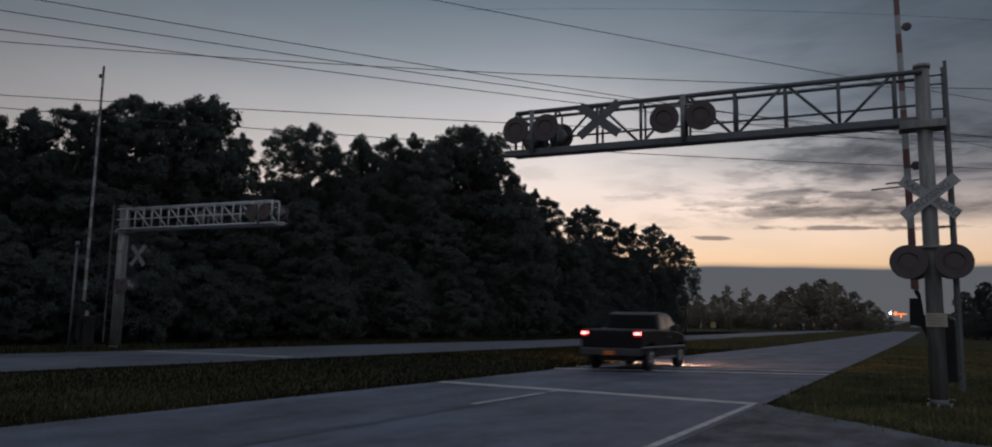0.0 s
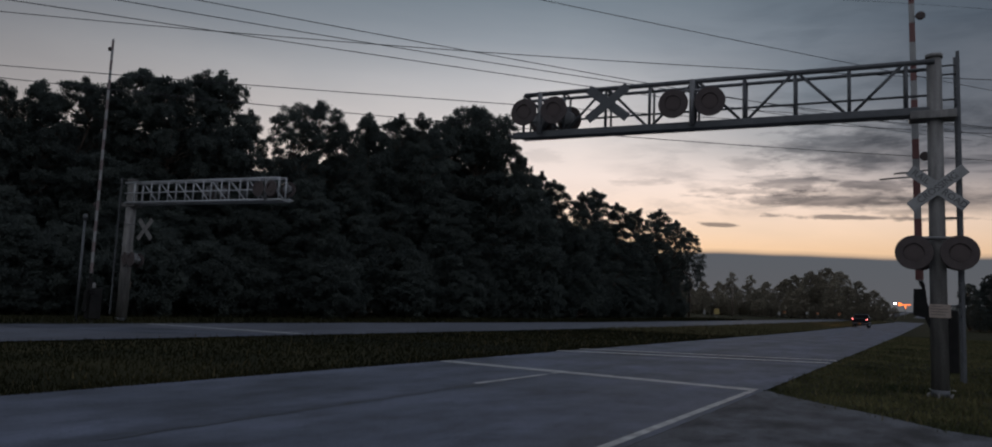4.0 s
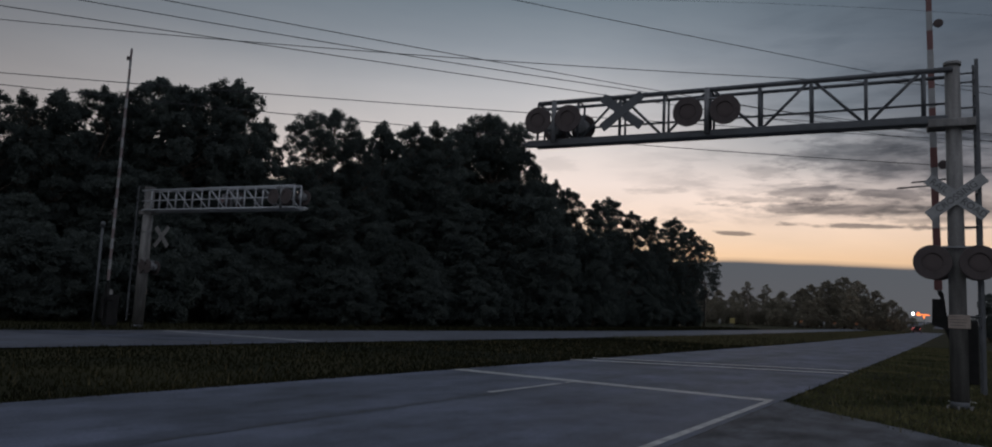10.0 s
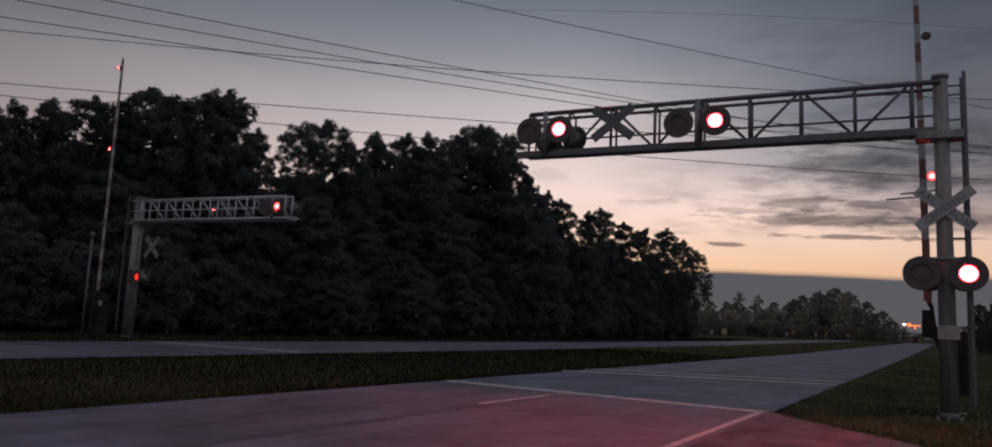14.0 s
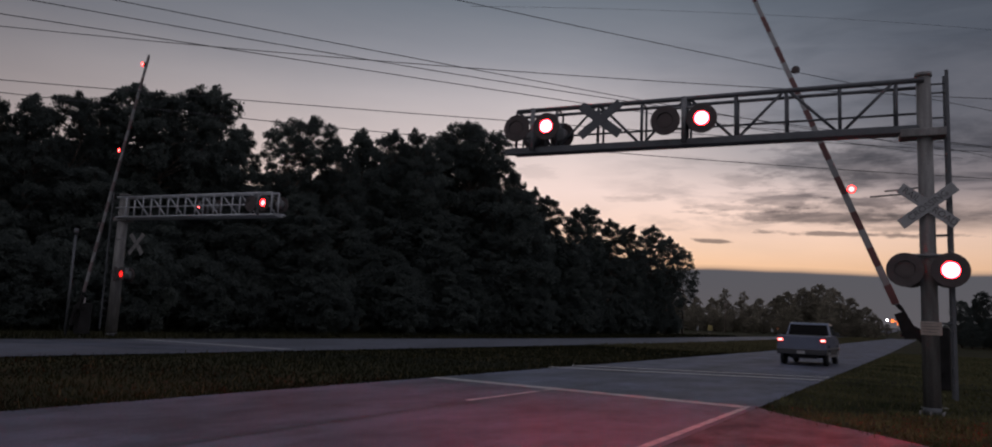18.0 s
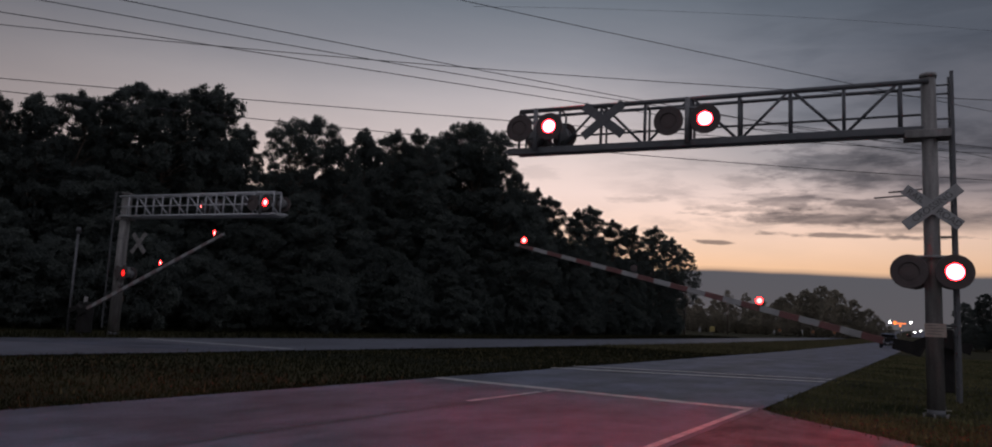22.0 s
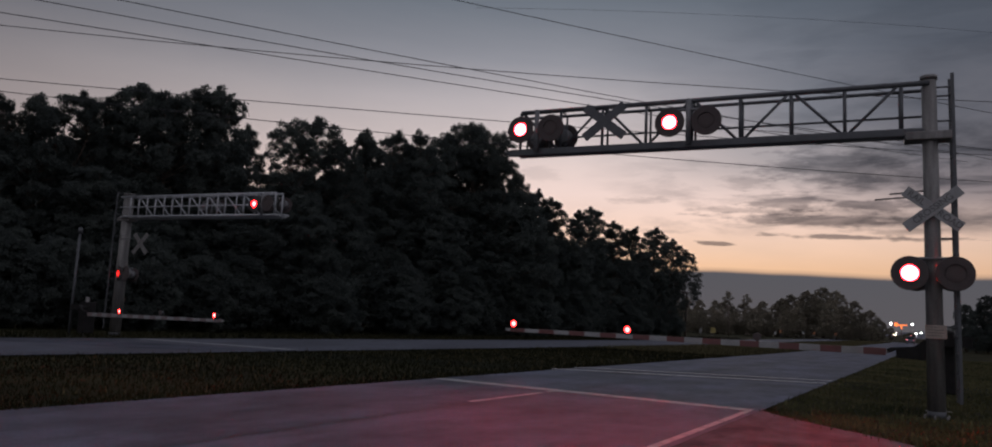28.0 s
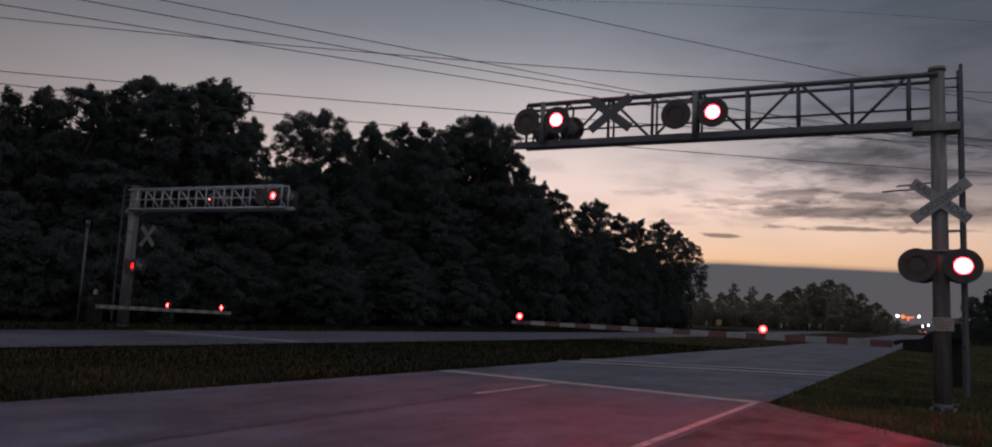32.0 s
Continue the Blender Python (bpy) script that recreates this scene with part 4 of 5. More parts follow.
def cantilever(name, label, m, height, arm, side_pair_turn, metal, zb, front, rear, ladder_x, girth, buck, zigzag):
    """A crossing mast with a box-truss arm towards -x, its front towards -y."""
    t = thing(name, label, "signal", m, "crossing masts")
    bm = B()
    tube(bm, (0, 0, -0.5), (0, 0, -0.09), 0.30, 0.28, 28)
    part("foundation", bm, M_CONCRETE, t)
    bm = B()
    tube(bm, (0, 0, -0.09), (0, 0, -0.045), 0.235, None, 24)
    tube(bm, (0, 0, -0.03), (0, 0, 0.10), 0.172 * girth, 0.168 * girth, 20)
    part("base_plate", bm, M_ALU_SHADED, t)
    for i in range(6):
        a = math.tau * i / 6 + 0.3
        bm = B()
        tube(bm, (0.21 * math.cos(a), 0.21 * math.sin(a), -0.06), (0.21 * math.cos(a), 0.21 * math.sin(a), 0.035), 0.020, None, 6)
        part("bolt", bm, M_GALV, t)
    bm = B()
    tube(bm, (0, 0, 0.06), (0, 0, height), 0.165 * girth, 0.140 * girth, 28)
    part("mast", bm, M_GALV, t)
    bm = B()
    tube(bm, (0, 0, height - 0.02), (0, 0, height + 0.05), 0.165 * girth, None, 28)
    tube(bm, (0, 0, height + 0.05), (0, 0, height + 0.07), 0.165 * girth, 0.08, 28)
    part("cap", bm, M_GALV, t)
    # arm: front and rear chords, walkway, posts and braces
    zt, yr = height - 0.11, 0.30
    yf = -0.12
    for nm, y, z, r in (("top_chord", yf, zt, 0.052), ("rear_top_chord", yr, zt - 0.02, 0.036), ("handrail", yr, zb + 0.42, 0.024)):
        bm = B()
        tube(bm, (0.1 if nm != "top_chord" else 0.0, y, z), (-arm + 0.26, y, z), r, None, 14)
        part(nm, bm, metal, t)
    bm = B()
    box(bm, (-arm, yf - 0.06, zb - 0.065), (-0.10, yf + 0.06, zb + 0.09), 0.02)
    part("bottom_beam", bm, metal, t)
    bm = B()
    tube(bm, (0.05, yr, zb + 0.02), (-arm + 0.1, yr, zb + 0.02), 0.04, None, 12)
    part("rear_bottom_chord", bm, metal, t)
    for i in range(5):
        bm = B()
        y0 = yf + 0.075 + i * 0.062
        box(bm, (-arm + 0.12, y0, zb - 0.02), (-0.25, y0 + 0.03, zb + 0.01))
        part("walkway_slat", bm, metal, t)
    n = 8
    xs = [-0.47 - i * (arm - 0.72) / n for i in range(n + 1)]
    for i, x in enumerate(xs):
        for y, r in ((yf, 0.034), (yr, 0.026)):
            bm = B()
            tube(bm, (x, y, zb), (x, y, zt), r, None, 8)
            part("post", bm, metal, t)
        if i < n:
            a, b = xs[i] - 0.08, xs[i + 1] + 0.08
            p, q = ((a, zt - 0.04), (b, zb + 0.08)) if i % 2 == 0 or not zigzag else ((b, zt - 0.04), (a, zb + 0.08))
            bm = B()
            tube(bm, (p[0], yf, p[1]), (q[0], yf, q[1]), 0.030, None, 8)
            part("brace", bm, metal, t)
        bm = B()
        tube(bm, (x, yf, zt), (x, yr, zt - 0.02), 0.02, None, 6)
        part("cross_tie", bm, metal, t)
    bm = B()
    box(bm, (-0.42, -0.20, zb - 0.14), (0.34, 0.22, zb + 0.02), 0.02)
    part("clamp", bm, M_GALV, t, "bolted arm clamp")
    bm = B()
    tube(bm, (-arm - 0.12, yf, zb + 0.02), (-arm + 0.02, yf, zb + 0.02), 0.035, None, 10)
    part("arm_end", bm, metal, t)
    # ladder with stringers one behind the other
    for y in (-0.02, 0.36):
        bm = B()
        box(bm, (ladder_x - 0.03, y - 0.02, 0.25), (ladder_x + 0.03, y + 0.02, height + 0.08), 0.006)
        part("stringer", bm, M_ALU_SHADED, t)
    for i in range(19):
        bm = B()
        z = 0.5 + i * 0.305
        tube(bm, (ladder_x, -0.02, z), (ladder_x, 0.36, z), 0.014, None, 6)
        part("rung", bm, M_ALU_SHADED, t)
    for z in (zb + 0.25, zt - 0.05, zt - 0.22, 3.2, 1.6):
        bm = B()
        tube(bm, (0.05, 0.05, z), (ladder_x, 0.05, z), 0.018, None, 6)
        part("ladder_bracket", bm, metal, t)
    # signs and lamps
    crossbuck(t, *buck, zigzag, None if zigzag else M_GALV, 38 if zigzag else 48)
    crossbuck(t, -6.22, yf - 0.10, zb + 0.60, 0, False, M_ALU_SHADED)
    lamp_pair(t, "mast_cross_tube", -0.04, -0.20, 2.54, 0.72, 0, None, front)
    lamp_pair(t, "arm_lamp_post", -4.40, yf - 0.14, zb + 0.45, 0.75, 0, (zb, zt), front, not zigzag)
    lamp_pair(t, "tip_lamp_post", -arm + 0.70, yf - 0.16, zb + 0.50, 0.72, side_pair_turn, (zb, zt), front)
    lamp_pair(t, "rear_tip_post", -arm + 0.82, yr + 0.05, zb + 0.44, 0.70, 172, (zb, zt - 0.05), rear)
    lamp_pair(t, "rear_mast_tube", 0.02 if zigzag else -0.40, 0.22, 2.56, 0.60, 165, None, M_LENS_WEAK)
    # notice plate, a few lines that cannot be read
    bm = B()
    box(bm, (-0.17, -0.192, 1.38), (0.17, -0.182, 1.62), 0.003)
    plate = part("notice_plate", bm, M_SIGN, t, "small pale notice plate")
    for i, (w, z) in enumerate(((0.20, 1.585), (0.28, 1.535), (0.28, 1.485), (0.24, 1.435))):
        bm = B()
        box(bm, (-0.15, -0.1955, z - 0.007), (-0.15 + w, -0.1925, z + 0.007))
        part("text_line", bm, M_NOTICE_TEXT, plate)
    # short double rod that points out over the road
    for z0, y0, x1 in ((4.02, 0.2, -0.92), (4.14, 0.3, -0.66)):
        bm = B()
        tube(bm, (0.0, y0, z0 + 0.01), (x1, y0 + 0.3, z0), 0.016, None, 8)
        part("guide_rod", bm, M_CASE, t)
    return t


NEAR = cantilever("cantilever_signal", "grey metal crossing mast with truss arm, red lamps and crossbucks", pose(0.06, 16.02, 0, 0, 0, 5.0), 6.22, 8.48, 0, M_ALU_SHADED, 5.16, M_LENS_ON, M_LENS_WEAK, 0.38, 0.89, (0.0, -0.20, 3.72, 0), True)
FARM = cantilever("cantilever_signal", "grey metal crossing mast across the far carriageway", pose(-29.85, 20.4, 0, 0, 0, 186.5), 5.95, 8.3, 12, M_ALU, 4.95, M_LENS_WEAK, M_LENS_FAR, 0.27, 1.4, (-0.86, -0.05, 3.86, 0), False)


# ---- gates ----
ARMS = []            # (arm, rows of seconds and degrees)
GATE_LAMPS = []      # (lens, side, first pose)


def gate(name, label, m, length, lamps, angles, mirrored):
    """Gate stand with its machine and a striped arm that swings down towards -x (or +x where mirrored)."""
    s = 1 if mirrored else -1
    t = thing(name, label, "gate", m, "crossing gates")
    bm = B()
    tube(bm, (0.12 * -s, 0.30, -0.3), (0.12 * -s, 0.30, -0.03), 0.26, None, 20)
    part("foundation", bm, M_CONCRETE, t)
    bm = B()
    tube(bm, (0.12 * -s, 0.30, -0.05), (0.12 * -s, 0.30, 1.75), 0.07, None, 16)
    part("stand_post", bm, M_GALV, t)
    bm = B()
    box(bm, (0.16 * -s - 0.24, 0.12, 0.32), (0.16 * -s + 0.24, 0.58, 1.55), 0.03)
    part("machine_case", bm, M_CASE_DARK, t, "dark gate machine case")
    # the arm lies along s*x, a little under the pivot
    bm = B()
    box(bm, (s * 0.78 if s > 0 else -length, -0.03, -0.285), (length if s > 0 else -0.78, 0.03, -0.215), 0.008)
    arm = part("gate_arm", bm, M_WHITE, t, "red and white striped gate arm")
    arm.matrix_basis = Matrix.Translation((0, 0, GATE_Z))
    n = int((length - 0.8) / 0.41)
    for i in range(n):
        a, b = s * (0.8 + i * 0.41), s * (0.8 + (i + 1) * 0.41)
        w = 0.072 - 0.028 * i / n
        bm = B()
        box(bm, (min(a, b), -0.035, -0.25 - w), (max(a, b), 0.035, -0.25 + w), 0.006)
        part("stripe", bm, (M_RED_BACK if mirrored else M_RED) if (n - i) % 2 else M_WHITE, arm, "red stripe" if (n - i) % 2 else "white stripe")
    bm = B()
    slab(bm, [(s * u, w) for u, w in ((0.62, -0.36), (0.62, -0.15), (0.30, -0.12), (0.0, 0.12), (-0.16, 0.10), (-0.16, -0.10), (0.05, -0.18), (0.10, -0.38))], -0.05, 0.04)
    slab(bm, [(s * u, w) for u, w in ((0.60, -0.20), (0.60, -0.155), (0.70, -0.155), (0.84, -0.22), (0.84, -0.28), (0.72, -0.26))], -0.02, 0.02)
    tube(bm, (0, -0.08, 0), (0, 0.30, 0), 0.10, None, 16)
    part("arm_bracket", bm, M_CASE_DARK, arm, "black elbow bracket of the arm")
    for y in (-0.04, 0.42):
        bm = B()
        slab(bm, [(-s * u, w) for u, w in ((0.05, -0.10), (0.05, 0.09), (0.40, 0.10), (0.70, 0.12), (0.70, -0.10), (0.40, -0.08))], y - 0.03, y + 0.03)
        part("counterweight", bm, M_CASE_DARK, arm)
    for r, side in lamps:
        bm = B()
        tube(bm, (s * r, -0.02, -0.22), (s * r, -0.02, -0.15), 0.015, None, 8)
        tube(bm, (s * r, -0.05, -0.09), (s * r, 0.05, -0.09), 0.092, 0.06, 20)
        part("gate_lamp", bm, M_BLACK, arm)
        bm = B()
        lens_cup(bm, 0.085, 0.018)
        lens = part("gate_lens", bm, (M_TIP_ON, M_LENS_OFF), arm, "small red gate lens")
        at = (s * r, -0.066, -0.09)
        lens.matrix_basis = pose(*at, 0, 0, 180)
        GATE_LAMPS.append((lens, side, at))
    ARMS.append((arm, angles, -s))
    return t


GATE_Z = 1.33
gate("crossing_gate", "striped crossing gate beside the mast with small red lamps", pose(0.0, 17.5, 0, 0, 0, 0), 9.55, ((9.30, "T"), (6.25, "L"), (3.30, "R")),
     ((0, 89.4), (16.2, 89.4), (16.6, 87.0), (17, 81.5), (17.5, 75.0), (18, 68.3), (19, 54.2), (20, 39.2), (21, 24.7), (22, 13.4), (23, 4.7), (23.5, 1.8), (24, 0.2), (24.5, 0.3), (32, 0.2)), False)
gate("crossing_gate", "striped crossing gate of the opposite carriageway", pose(-29.02, 18.25, -0.24, 0, 0, -10), 10.3, ((9.9, "T"), (3.5, "L"), (6.5, "R")),
     ((0, 90.0), (16.4, 90.0), (17, 83.0), (17.5, 76.5), (18, 69.0), (19, 53.2), (20, 39.2), (21, 25.8), (22, 15.5), (23, 7.3), (24, 1.8), (24.5, 0.6), (32, 0.5)), True)

# bare post beside the far gate
bm = B()
tube(bm, (0, 0, -0.2), (0, 0, 4.05), 0.055, 0.05, 14)
tube(bm, (0, 0, 4.05), (0, 0, 4.28), 0.10, 0.08, 14)
bell = tagged(part("bell_post", bm, M_ALU_SHADED), "slim grey post with a bell on top", "post")
bell.matrix_basis = pose(-29.9, 18.45, 0)


# ---- pickup trucks ----
def pickup(name, label, paint, size, rear, front):
    """A pickup that drives along +y; its origin lies on the road under the tailgate."""
    t = thing(name, label, "pickup truck")
    shell = Matrix.Diagonal((*size, 1))
    hw = 0.96
    body = B()
    extruded(body, [(0.04, 0.52), (0.04, 1.24), (2.12, 1.26), (4.02, 1.22), (5.10, 1.10), (5.42, 0.98), (5.46, 0.50), (4.95, 0.42), (4.95, 0.62), (4.78, 0.84), (4.45, 0.88), (4.12, 0.80), (4.0, 0.42),
                    (1.62, 0.42), (1.55, 0.72), (1.32, 0.88), (1.02, 0.88), (0.78, 0.74), (0.70, 0.48)], -hw, hw, 0.03)
    part("body", body, paint, t, smooth=False)
    bm = B()
    box(bm, (-hw + 0.10, 0.16, 1.10), (hw - 0.10, 2.06, 1.275), 0.02)
    part("bed_liner", bm, M_BLACK, t, "dark open load bed")
    # cab
    bm = B()
    prof = [(2.14, 1.22), (2.30, 1.74), (2.55, 1.83), (3.45, 1.81), (3.75, 1.68), (4.30, 1.22)]
    left = [bm.verts.new((-hw + 0.03 + 0.13 * max(0, (z - 1.22) / 0.6), y, z)) for y, z in prof]
    right = [bm.verts.new((hw - 0.03 - 0.13 * max(0, (z - 1.22) / 0.6), y, z)) for y, z in prof]
    bm.faces.new(left), bm.faces.new(right[::-1])
    for i in range(len(prof)):
        j = (i + 1) % len(prof)
        bm.faces.new((left[i], right[i], right[j], left[j]))
    bmesh.ops.recalc_face_normals(bm, faces=bm.faces)
    bmesh.ops.bevel(bm, geom=list(bm.edges), offset=0.035, segments=3, profile=0.55, affect="EDGES")
    part("cab", bm, paint, t)

    def pane(nm, pts, off, mat=None):
        b2 = B()
        o = Vector(off)
        f = [b2.verts.new(Vector(p) + o) for p in pts]
        g = [b2.verts.new(Vector(p) - o * 0.5) for p in pts]
        b2.faces.new(f)
        b2.faces.new(g[::-1])
        for i in range(len(f)):
            b2.faces.new((f[i], g[i], g[(i + 1) % len(f)], f[(i + 1) % len(f)]))
        bmesh.ops.recalc_face_normals(b2, faces=b2.faces)
        part(nm, b2, mat or M_GLASS, t, "tinted window")

    def xs(z):
        return hw - 0.03 - 0.13 * (z - 1.22) / 0.6

    pane("rear_window", [(-0.83, 2.16, 1.27), (0.83, 2.16, 1.27), (0.75, 2.297, 1.725), (-0.75, 2.297, 1.725)], (0, -0.012, 0.003), M_GLASS_REAR)
    pane("windscreen", [(-0.76, 4.20, 1.31), (0.76, 4.20, 1.31), (0.66, 3.79, 1.66), (-0.66, 3.79, 1.66)], (0, 0.010, 0.008))
    for s in (-1, 1):
        pane("side_window", [(s * xs(1.30), 2.32, 1.30), (s * xs(1.30), 2.98, 1.30), (s * xs(1.70), 2.98, 1.70), (s * xs(1.70), 2.44, 1.70)], (s * 0.012, 0, 0))
        pane("side_window", [(s * xs(1.30), 3.08, 1.30), (s * xs(1.30), 4.06, 1.30), (s * xs(1.66), 3.66, 1.66), (s * xs(1.70), 3.08, 1.70)], (s * 0.012, 0, 0))
        bm = B()
        box(bm, (s * 0.99 - 0.10, 3.90, 1.24), (s * 0.99 + 0.10, 4.02, 1.44), 0.03)
        box(bm, (min(s * 0.88, s * 0.98), 3.93, 1.27), (max(s * 0.88, s * 0.98), 3.98, 1.31))
        part("mirror", bm, M_BLACK, t)
        bm = B()
        box(bm, (s * 0.972 - 0.012, 0.10, 0.70), (s * 0.972 + 0.012, 5.3, 0.75), 0.005)
        part("side_trim", bm, M_RIM, t, "bright side moulding")
        bm = B()
        box(bm, (s * 0.90 - 0.06, 1.75, 0.34), (s * 0.90 + 0.06, 3.95, 0.40), 0.02)
        part("side_step", bm, M_RIM, t)
        bm = B()
        box(bm, (s * 0.965 - 0.006, 3.02, 1.02), (s * 0.965 + 0.006, 3.18, 1.06), 0.004)
        part("door_handle", bm, M_BLACK, t)
        up = 0.08 if paint is M_CAR_DARK else 0.0
        bm = B()
        box(bm, (s * 0.835 - 0.105, 0.0, 0.96 + up), (s * 0.835 + 0.105, 0.06, 1.15 + up), 0.02)
        tail = part("tail_light", bm, M_TAIL, t, "lit red tail lamp")
        bm = B()
        box(bm, (s * 0.835 - 0.085, -0.012, 1.02 + up), (s * 0.835 + 0.085, 0.004, 1.10 + up), 0.005)
        part("bulb_glow", bm, M_TAIL_CORE, tail, "bright lamp core")
        bm = B()
        box(bm, (s * 0.72 - 0.20, 5.42, 0.72), (s * 0.72 + 0.20, 5.49, 0.90), 0.02)
        part("headlight", bm, M_HEAD_NEAR if paint is M_CAR_DARK else M_HEAD_SOFT, t, "lit headlamp")
        bm = B()
        box(bm, (s * 0.95 - 0.02, 5.14, 0.655), (s * 0.95 + 0.02, 5.45, 0.745), 0.008)
        part("marker_light", bm, M_CHROME if paint is M_CAR_DARK else M_AMBER, t, "corner marker")
        for wy in (1.16, 4.48):
            bm = B()
            tube(bm, (s * 0.74, wy, 0.38), (s * 0.95, wy, 0.38), 0.36, None, 28)
            tube(bm, (s * 0.77, wy, 0.38), (s * 0.92, wy, 0.38), 0.38, None, 28)
            wheel = part("wheel", bm, M_TYRE, t, "black tyre")
            bm = B()
            tube(bm, (s * 0.94, wy, 0.38), (s * 0.957, wy, 0.38), 0.22, 0.20, 24)
            tube(bm, (s * 0.95, wy, 0.38), (s * 0.972, wy, 0.38), 0.07, 0.06, 14)
            for k in range(6):
                a = math.tau * k / 6
                tube(bm, (s * 0.955, wy + 0.05 * math.cos(a), 0.38 + 0.05 * math.sin(a)), (s * 0.962, wy + 0.19 * math.cos(a), 0.38 + 0.19 * math.sin(a)), 0.03, None, 6)
            part("rim", bm, M_RIM, wheel, "spoked steel rim")
    if paint is M_CAR_SILVER:
        for s in (-1, 1):
            for y0, y1 in ((0.06, 0.66), (1.68, 3.96), (5.0, 5.40)):
                bm = B()
                box(bm, (s * 0.962 - 0.008, y0, 0.46), (s * 0.962 + 0.008, y1, 0.70), 0.004)
                part("lower_panel", bm, M_CAR_LOWER, t, "dull grey lower body panel")
    bm = B()
    box(bm, (-0.72, 0.005, 0.62), (0.72, 0.05, 1.22), 0.015)
    box(bm, (-0.12, -0.008, 1.05), (0.12, 0.02, 1.12), 0.01)
    part("tailgate", bm, paint, t)
    bm = B()
    box(bm, (-0.95, -0.14, 0.46), (0.95, 0.06, 0.69), 0.03)
    part("rear_bumper", bm, M_CHROME, t)
    bm = B()
    box(bm, (-0.16, -0.152, 0.49), (0.16, -0.142, 0.62), 0.003)
    part("number_plate", bm, M_PLATE_GLOW if paint is M_CAR_DARK else M_WHITE, t, "plain number plate")
    bm = B()
    box(bm, (-0.95, 5.40, 0.42), (0.95, 5.58, 0.62), 0.03)
    part("front_bumper", bm, M_CHROME, t)
    bm = B()
    box(bm, (-0.55, 0.5, 0.30), (0.55, 5.0, 0.52), 0.03)
    tube(bm, (-0.85, 1.16, 0.38), (0.85, 1.16, 0.38), 0.06, None, 10)
    part("chassis", bm, M_BLACK, t)
    # the whole drawn to its true breadth, length and height
    for o in t.children_recursive:
        if o.name.startswith(("wheel", "rim")):
            o.data.transform(Matrix.Translation((0, rear - 1.16, 0)))
        else:
            for v in o.data.vertices:
                v.co.y = float(np.interp(v.co.y, (-0.2, 0.0, 1.16, 4.48, 5.6), (-0.2, 0.0, rear, rear + 3.32, rear + 3.32 + front)))
        o.data.transform(shell)
    return t


TRUCK_DARK = pickup("pickup_truck", "dark pickup truck with lit tail lamps driving off", M_CAR_DARK, (0.97, 0.90, 0.94), 1.0, 0.72)
TRUCK_PALE = pickup("pickup_truck", "silver-white pickup truck with lit tail lamps driving off", M_CAR_SILVER, (0.98, 1.02, 0.975), 1.08, 0.70)


def far_car(name, label):
    """A small saloon far off that comes nearer along -y, its lamps lit."""
    t = thing(name, label, "car", None, "oncoming cars")
    bm = B()
    extruded(bm, [(-2.2, 0.30), (-2.2, 0.75), (-1.2, 0.88), (1.4, 0.92), (2.2, 0.85), (2.2, 0.32)], -0.88, 0.88, 0.05)
    part("body", bm, M_CAR_DARK, t)
    bm = B()
    extruded(bm, [(-1.2, 0.86), (-0.5, 1.40), (0.7, 1.42), (1.5, 0.90)], -0.72, 0.72, 0.06)
    part("cabin", bm, M_GLASS, t)
    for s in (-1, 1):
        bm = B()
        box(bm, (s * 0.62 - 0.2, -2.24, 0.58), (s * 0.62 + 0.2, -2.18, 0.76), 0.02)
        part("headlight", bm, M_HEAD, t, "lit headlamp")
        for y in (-1.35, 1.35):
            bm = B()
            tube(bm, (s * 0.70, y, 0.31), (s * 0.90, y, 0.31), 0.31, None, 18)
            part("wheel", bm, M_TYRE, t)
    return t


CARS = [far_car("oncoming_car", "far oncoming car with bright headlamps") for _ in range(1)]


# ---- power lines over the crossing ----
def wire(spans, radius, low, high):
    """A sagging cable through three places given by bearing, rise and height in degrees and metres."""
    p = []
    for bearing, climb, h in spans:
        r = (h - EYE) / math.tan(radians(climb))
        p.append(Vector((r * math.sin(radians(bearing)), r * math.cos(radians(bearing)), h)))
    d0, d1 = (p[1] - p[0]).length, (p[2] - p[1]).length
    mid = d0 / (d0 + d1)
    cu = bpy.data.curves.new("power_line", "CURVE")
    cu.dimensions, cu.bevel_depth, cu.bevel_resolution = "3D", radius, 2
    sp = cu.splines.new("POLY")
    n = 48
    sp.points.add(n)
    for i in range(n + 1):
        s = low + (high - low) * i / n
        q = p[0] * ((s - mid) * (s - 1) / mid) + p[1] * (s * (s - 1) / (mid * (mid - 1))) + p[2] * (s * (s - mid) / (1 - mid))
        sp.points[i].co = (*q, 1)
    cu.materials.append(M_WIRE)
    tagged(new("power_line", cu), "thin dark overhead power cable", "cable", "power lines over the crossing")


wire(((-64.1, 17.61, 11.3), (-43.8, 18.01, 11.0), (-22.06, 16.15, 11.2)), 0.017, -0.5, 2.6)
wire(((-64.02, 16.86, 11.0), (-30.2, 18.55, 10.6), (3.78, 15.18, 11.0)), 0.015, -0.4, 1.6)
wire(((-59.75, 18.94, 11.8), (-39.15, 18.57, 11.4), (-6.75, 14.19, 11.8)), 0.017, -0.5, 1.5)
wire(((-54.73, 19.97, 12.2), (-32.36, 18.58, 11.9), (-12.77, 15.35, 12.2)), 0.017, -0.5, 1.9)
wire(((-63.69, 13.62, 9.2), (-49.85, 14.70, 9.0), (-28.54, 14.88, 9.1)), 0.015, -0.5, 2.6)
wire(((-63.61, 12.85, 8.6), (-29.98, 13.24, 8.3), (3.63, 10.19, 8.6)), 0.015, -0.4, 1.6)
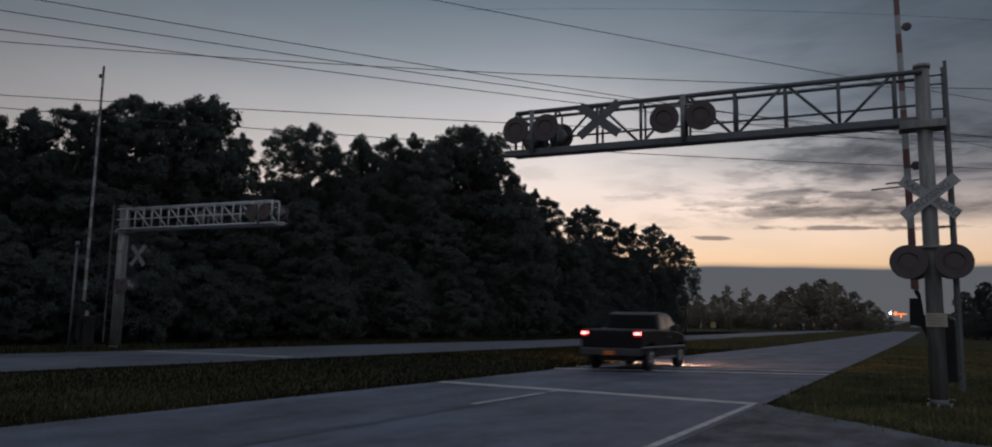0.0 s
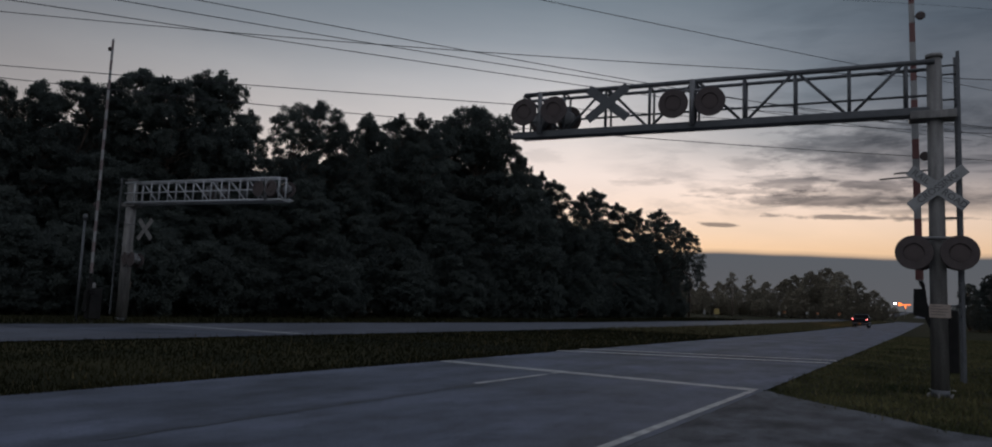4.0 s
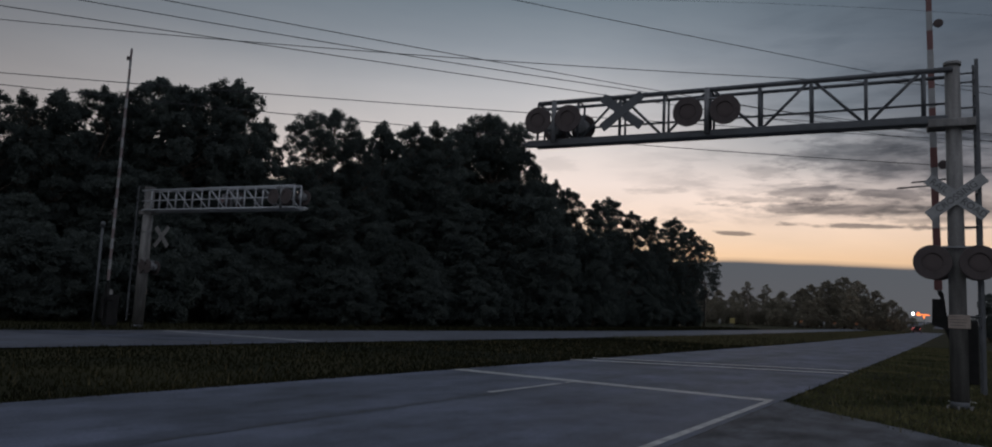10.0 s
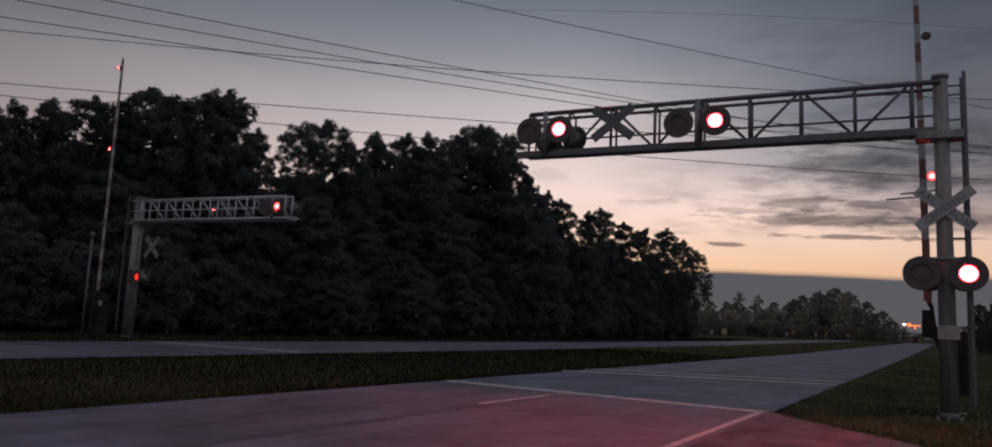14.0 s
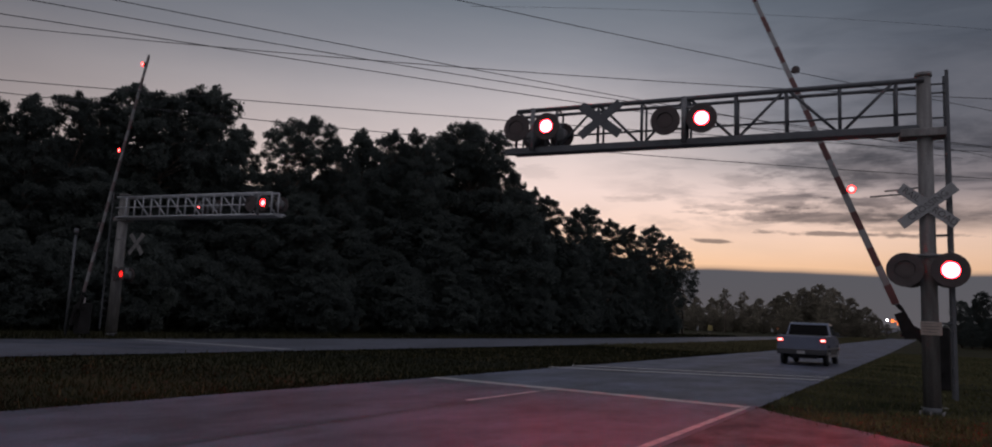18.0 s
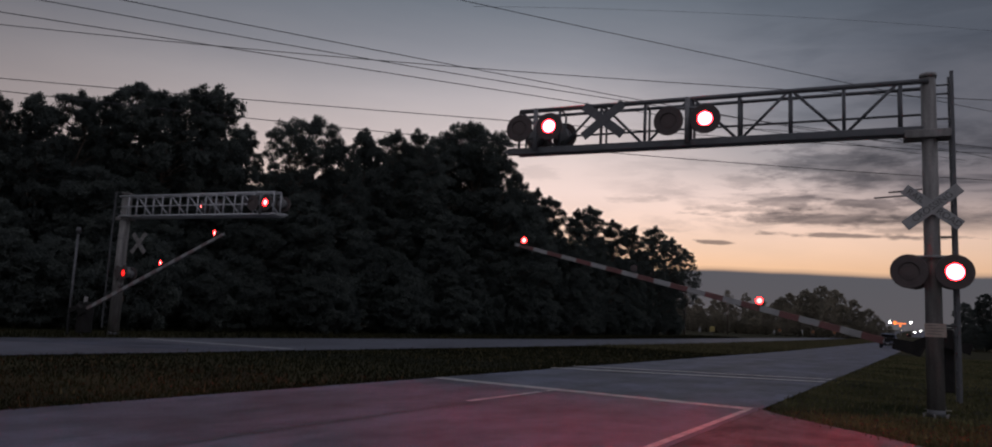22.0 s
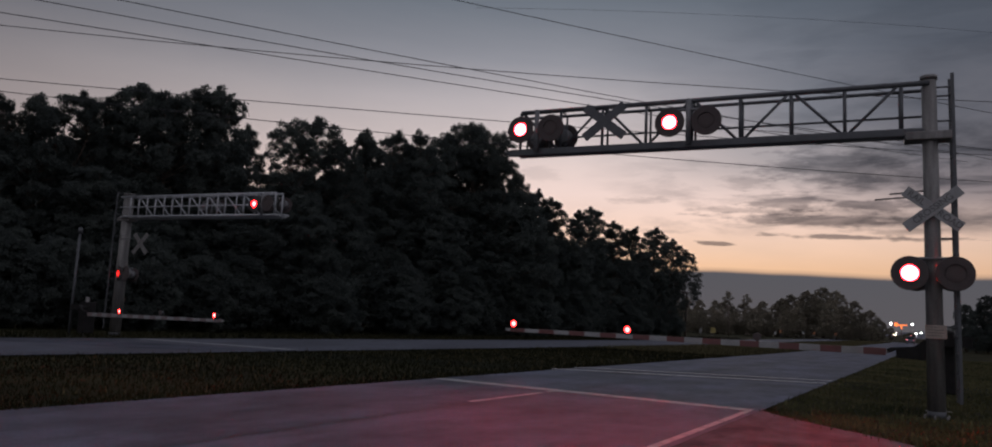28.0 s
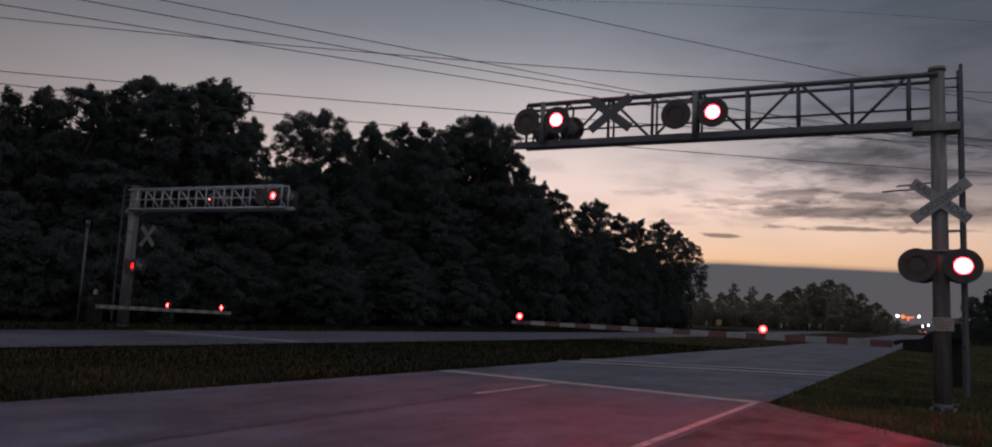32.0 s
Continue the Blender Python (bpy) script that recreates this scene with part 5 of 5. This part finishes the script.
wire(((-29.61, 22.81, 13.0), (-4.68, 17.13, 12.6), (3.75, 14.48, 12.7)), 0.015, -0.6, 1.8)
wire(((-16.97, 22.75, 15.0), (-6.28, 21.51, 14.9), (3.91, 19.41, 15.0)), 0.006, -0.6, 1.8)
wire(((-2.96, 13.22, 11.3), (0.60, 12.46, 11.25), (3.67, 11.57, 11.3)), 0.015, -0.8, 2.2)
wire(((1.33, 12.69, 9.1), (2.38, 12.48, 9.09), (3.69, 12.20, 9.1)), 0.015, -0.6, 3.0)


# ---- small things far along the road ----
def road_sign(x, y, z, w, h, mat, label, post=True):
    g = rise(y)
    t = thing("road_sign", label, "sign", pose(x, y, g), "small roadside signs")
    bm = B()
    box(bm, (-w / 2, -0.01, z - g - h / 2), (w / 2, 0.01, z - g + h / 2), 0.004)
    part("sign_face", bm, mat, t)
    bm = B()
    box(bm, (-0.03, 0.012, -0.1), (0.03, 0.05, z - g), 0.005)
    part("post", bm, M_CASE, t)


road_sign(-36.5, 150, 1.55, 0.95, 1.0, M_SIGN_YELLOW, "pale yellow square roadside sign")
road_sign(-32.2, 200, 2.1, 0.6, 0.6, M_SIGN_ORANGE, "small orange roadside sign")
road_sign(-24.6, 200, 2.05, 0.55, 0.55, M_SIGN_ORANGE, "small orange roadside sign")
road_sign(-19.8, 200, 2.1, 0.6, 0.6, M_SIGN_ORANGE, "small orange roadside sign beside the bend")
road_sign(-33.8, 202, 1.7, 0.5, 0.7, M_WHITE, "small white roadside marker")
road_sign(-29.0, 215, 2.1, 0.6, 0.6, M_WHITE, "small white roadside marker")
road_sign(-41.5, 160, 1.35, 0.4, 0.9, M_WHITE, "white marker post by a driveway")
road_sign(-38.8, 158, 1.35, 0.3, 0.8, M_WHITE, "white marker post by a driveway")


def tall_pole(x, y, h, label):
    t = thing("utility_pole", label, "pole", pose(x, y, rise(y)))
    bm = B()
    tube(bm, (0, 0, -0.3), (0, 0, h), 0.14, 0.09, 10)
    part("pole", bm, M_BARK, t)
    bm = B()
    box(bm, (-0.9, -0.05, h - 0.6), (0.9, 0.05, h - 0.45), 0.01)
    part("crossarm", bm, M_BARK, t)


tall_pole(-40.3, 180, 7.2, "slim wooden pole by the distant woods")


def pole_light(x, y, z, size, label):
    g = rise(y)
    t = thing("street_lamp", label, "street lamp", pose(x, y, g), "distant street lamps")
    bm = B()
    tube(bm, (0, 0.4, -0.3), (0, 0.4, z - g), 0.12, 0.07, 8)
    part("pole", bm, M_GALV, t)
    bm = B()
    bmesh.ops.create_icosphere(bm, subdivisions=2, radius=size, matrix=Matrix.Translation((0, 0, z - g)))
    part("lamp", bm, M_LIGHT_WHITE, t, "bright white lamp")


pole_light(-18.0, 450, 9.7, 0.48, "distant white street lamp that is lit")
pole_light(-8.3, 450, 9.9, 0.48, "distant white street lamp that is lit")

# these two stand in for the headlamps of far oncoming cars
pole_light(-6.7, 450, 4.9, 0.36, "low white light standing in for far headlamps")
pole_light(-4.2, 450, 5.7, 0.28, "faint white light standing in for far headlamps")


def shop_sign():
    t = thing("roadside_board", "distant glowing orange board on a post", "sign", pose(-14.0, 450, rise(450)))
    z = 9.2 - rise(450)
    bm = B()
    box(bm, (-2.4, -0.1, z - 0.25), (3.4, 0.1, z + 0.25), 0.1)
    box(bm, (-2.4, -0.1, z - 0.6), (-1.0, 0.1, z + 1.1), 0.1)
    box(bm, (0.5, -0.1, z - 1.8), (1.2, 0.1, z - 0.3), 0.1)
    part("lit_board", bm, M_LIGHT_ORANGE, t, "glowing orange board")
    bm = B()
    tube(bm, (0.8, 0.3, -0.3), (0.8, 0.3, z), 0.2, None, 8)
    part("post", bm, M_GALV, t)


shop_sign()


# ---- what moves ----
def flips(on):
    """Rows of seconds and degrees for a lens that turns its lit side (0) forward in each span of `on`."""
    rows_ = [(0.0, 180.0)]
    for a, b in on:
        for base, angles in ((a, (180, 120, 60, 0)), (b, (0, 60, 120, 180))):
            if base > 31.96:
                continue
            for k, ang in enumerate(angles):
                rows_.append((round(base + (k - 2) / 30, 4), float(ang)))
    if rows_[-1][0] < 32.0:
        rows_.append((32.0, rows_[-1][1]))
    return rows_


def motions():
    half, first = 0.68, 13.04
    # the left lamps come on at these times, the right ones between them
    left = [(first + 2 * half * k - 0.05, first + 2 * half * k + half + 0.05) for k in range(15)]
    right = [(12.2, first + 0.06)] + [(first + half * (2 * k + 1) + 0.03, first + half * (2 * k + 2) - 0.05) for k in range(14)]
    left[0] = (12.92, left[0][1])
    spans = {"L": left, "R": right, "T": [(12.05, 33.0)]}
    for lens, side, at in LENSES:
        walk(lens, [(t, pose(*at, 0, 0, a)) for t, a in flips(spans[side])])
    # the small lamps on the arms keep a beat of their own, a little quicker
    beat = 1.353
    arm_left = [(13.02 + beat * k, 13.12 + beat * (k + 0.5)) for k in range(15)]
    early = {"L": arm_left, "R": [(11.9, 13.0)] + [(13.02 + beat * (k + 0.5), 13.02 + beat * (k + 1)) for k in range(14)], "T": spans["T"]}
    for lens, side, at in GATE_LAMPS:
        walk(lens, [(t, pose(*at, 0, 0, a)) for t, a in flips(early[side])])
    for arm, angles, s in ARMS:
        walk(arm, [(t, pose(0, 0, GATE_Z, 0, a * s, 0)) for t, a in angles])
    dark = ((0, 21.1), (1, 41.6), (2, 62.3), (3, 83.6), (5, 127.6), (7, 168.3), (9, 203.5), (11, 236.5), (13, 267.3), (16.5, 316.8), (20, 363.0), (26, 435.6), (32, 500.5))
    walk(TRUCK_DARK, [(t, pose(-8.10, y, rise(y))) for t, y in dark])
    pale = ((0, -288.2), (15.5, -12.1), (16, -3.7), (16.5, 5.7), (17, 14.7), (17.5, 24.2), (18, 33.7), (19, 52.6), (20, 70.4), (21, 86.9), (23, 123.2), (25, 159.5), (27, 198.0), (29, 236.5), (32, 294.8))
    walk(TRUCK_PALE, [(t, pose(-4.49, y, rise(y))) for t, y in pale])
    walk(CARS[0], [(t, pose(-20.8, y, rise(y))) for t, y in ((0, 1333.0), (12, 1009.0), (15, 928.0), (21, 766.0), (25, 658.0), (29, 550.0), (32, 469.0))])


motions()
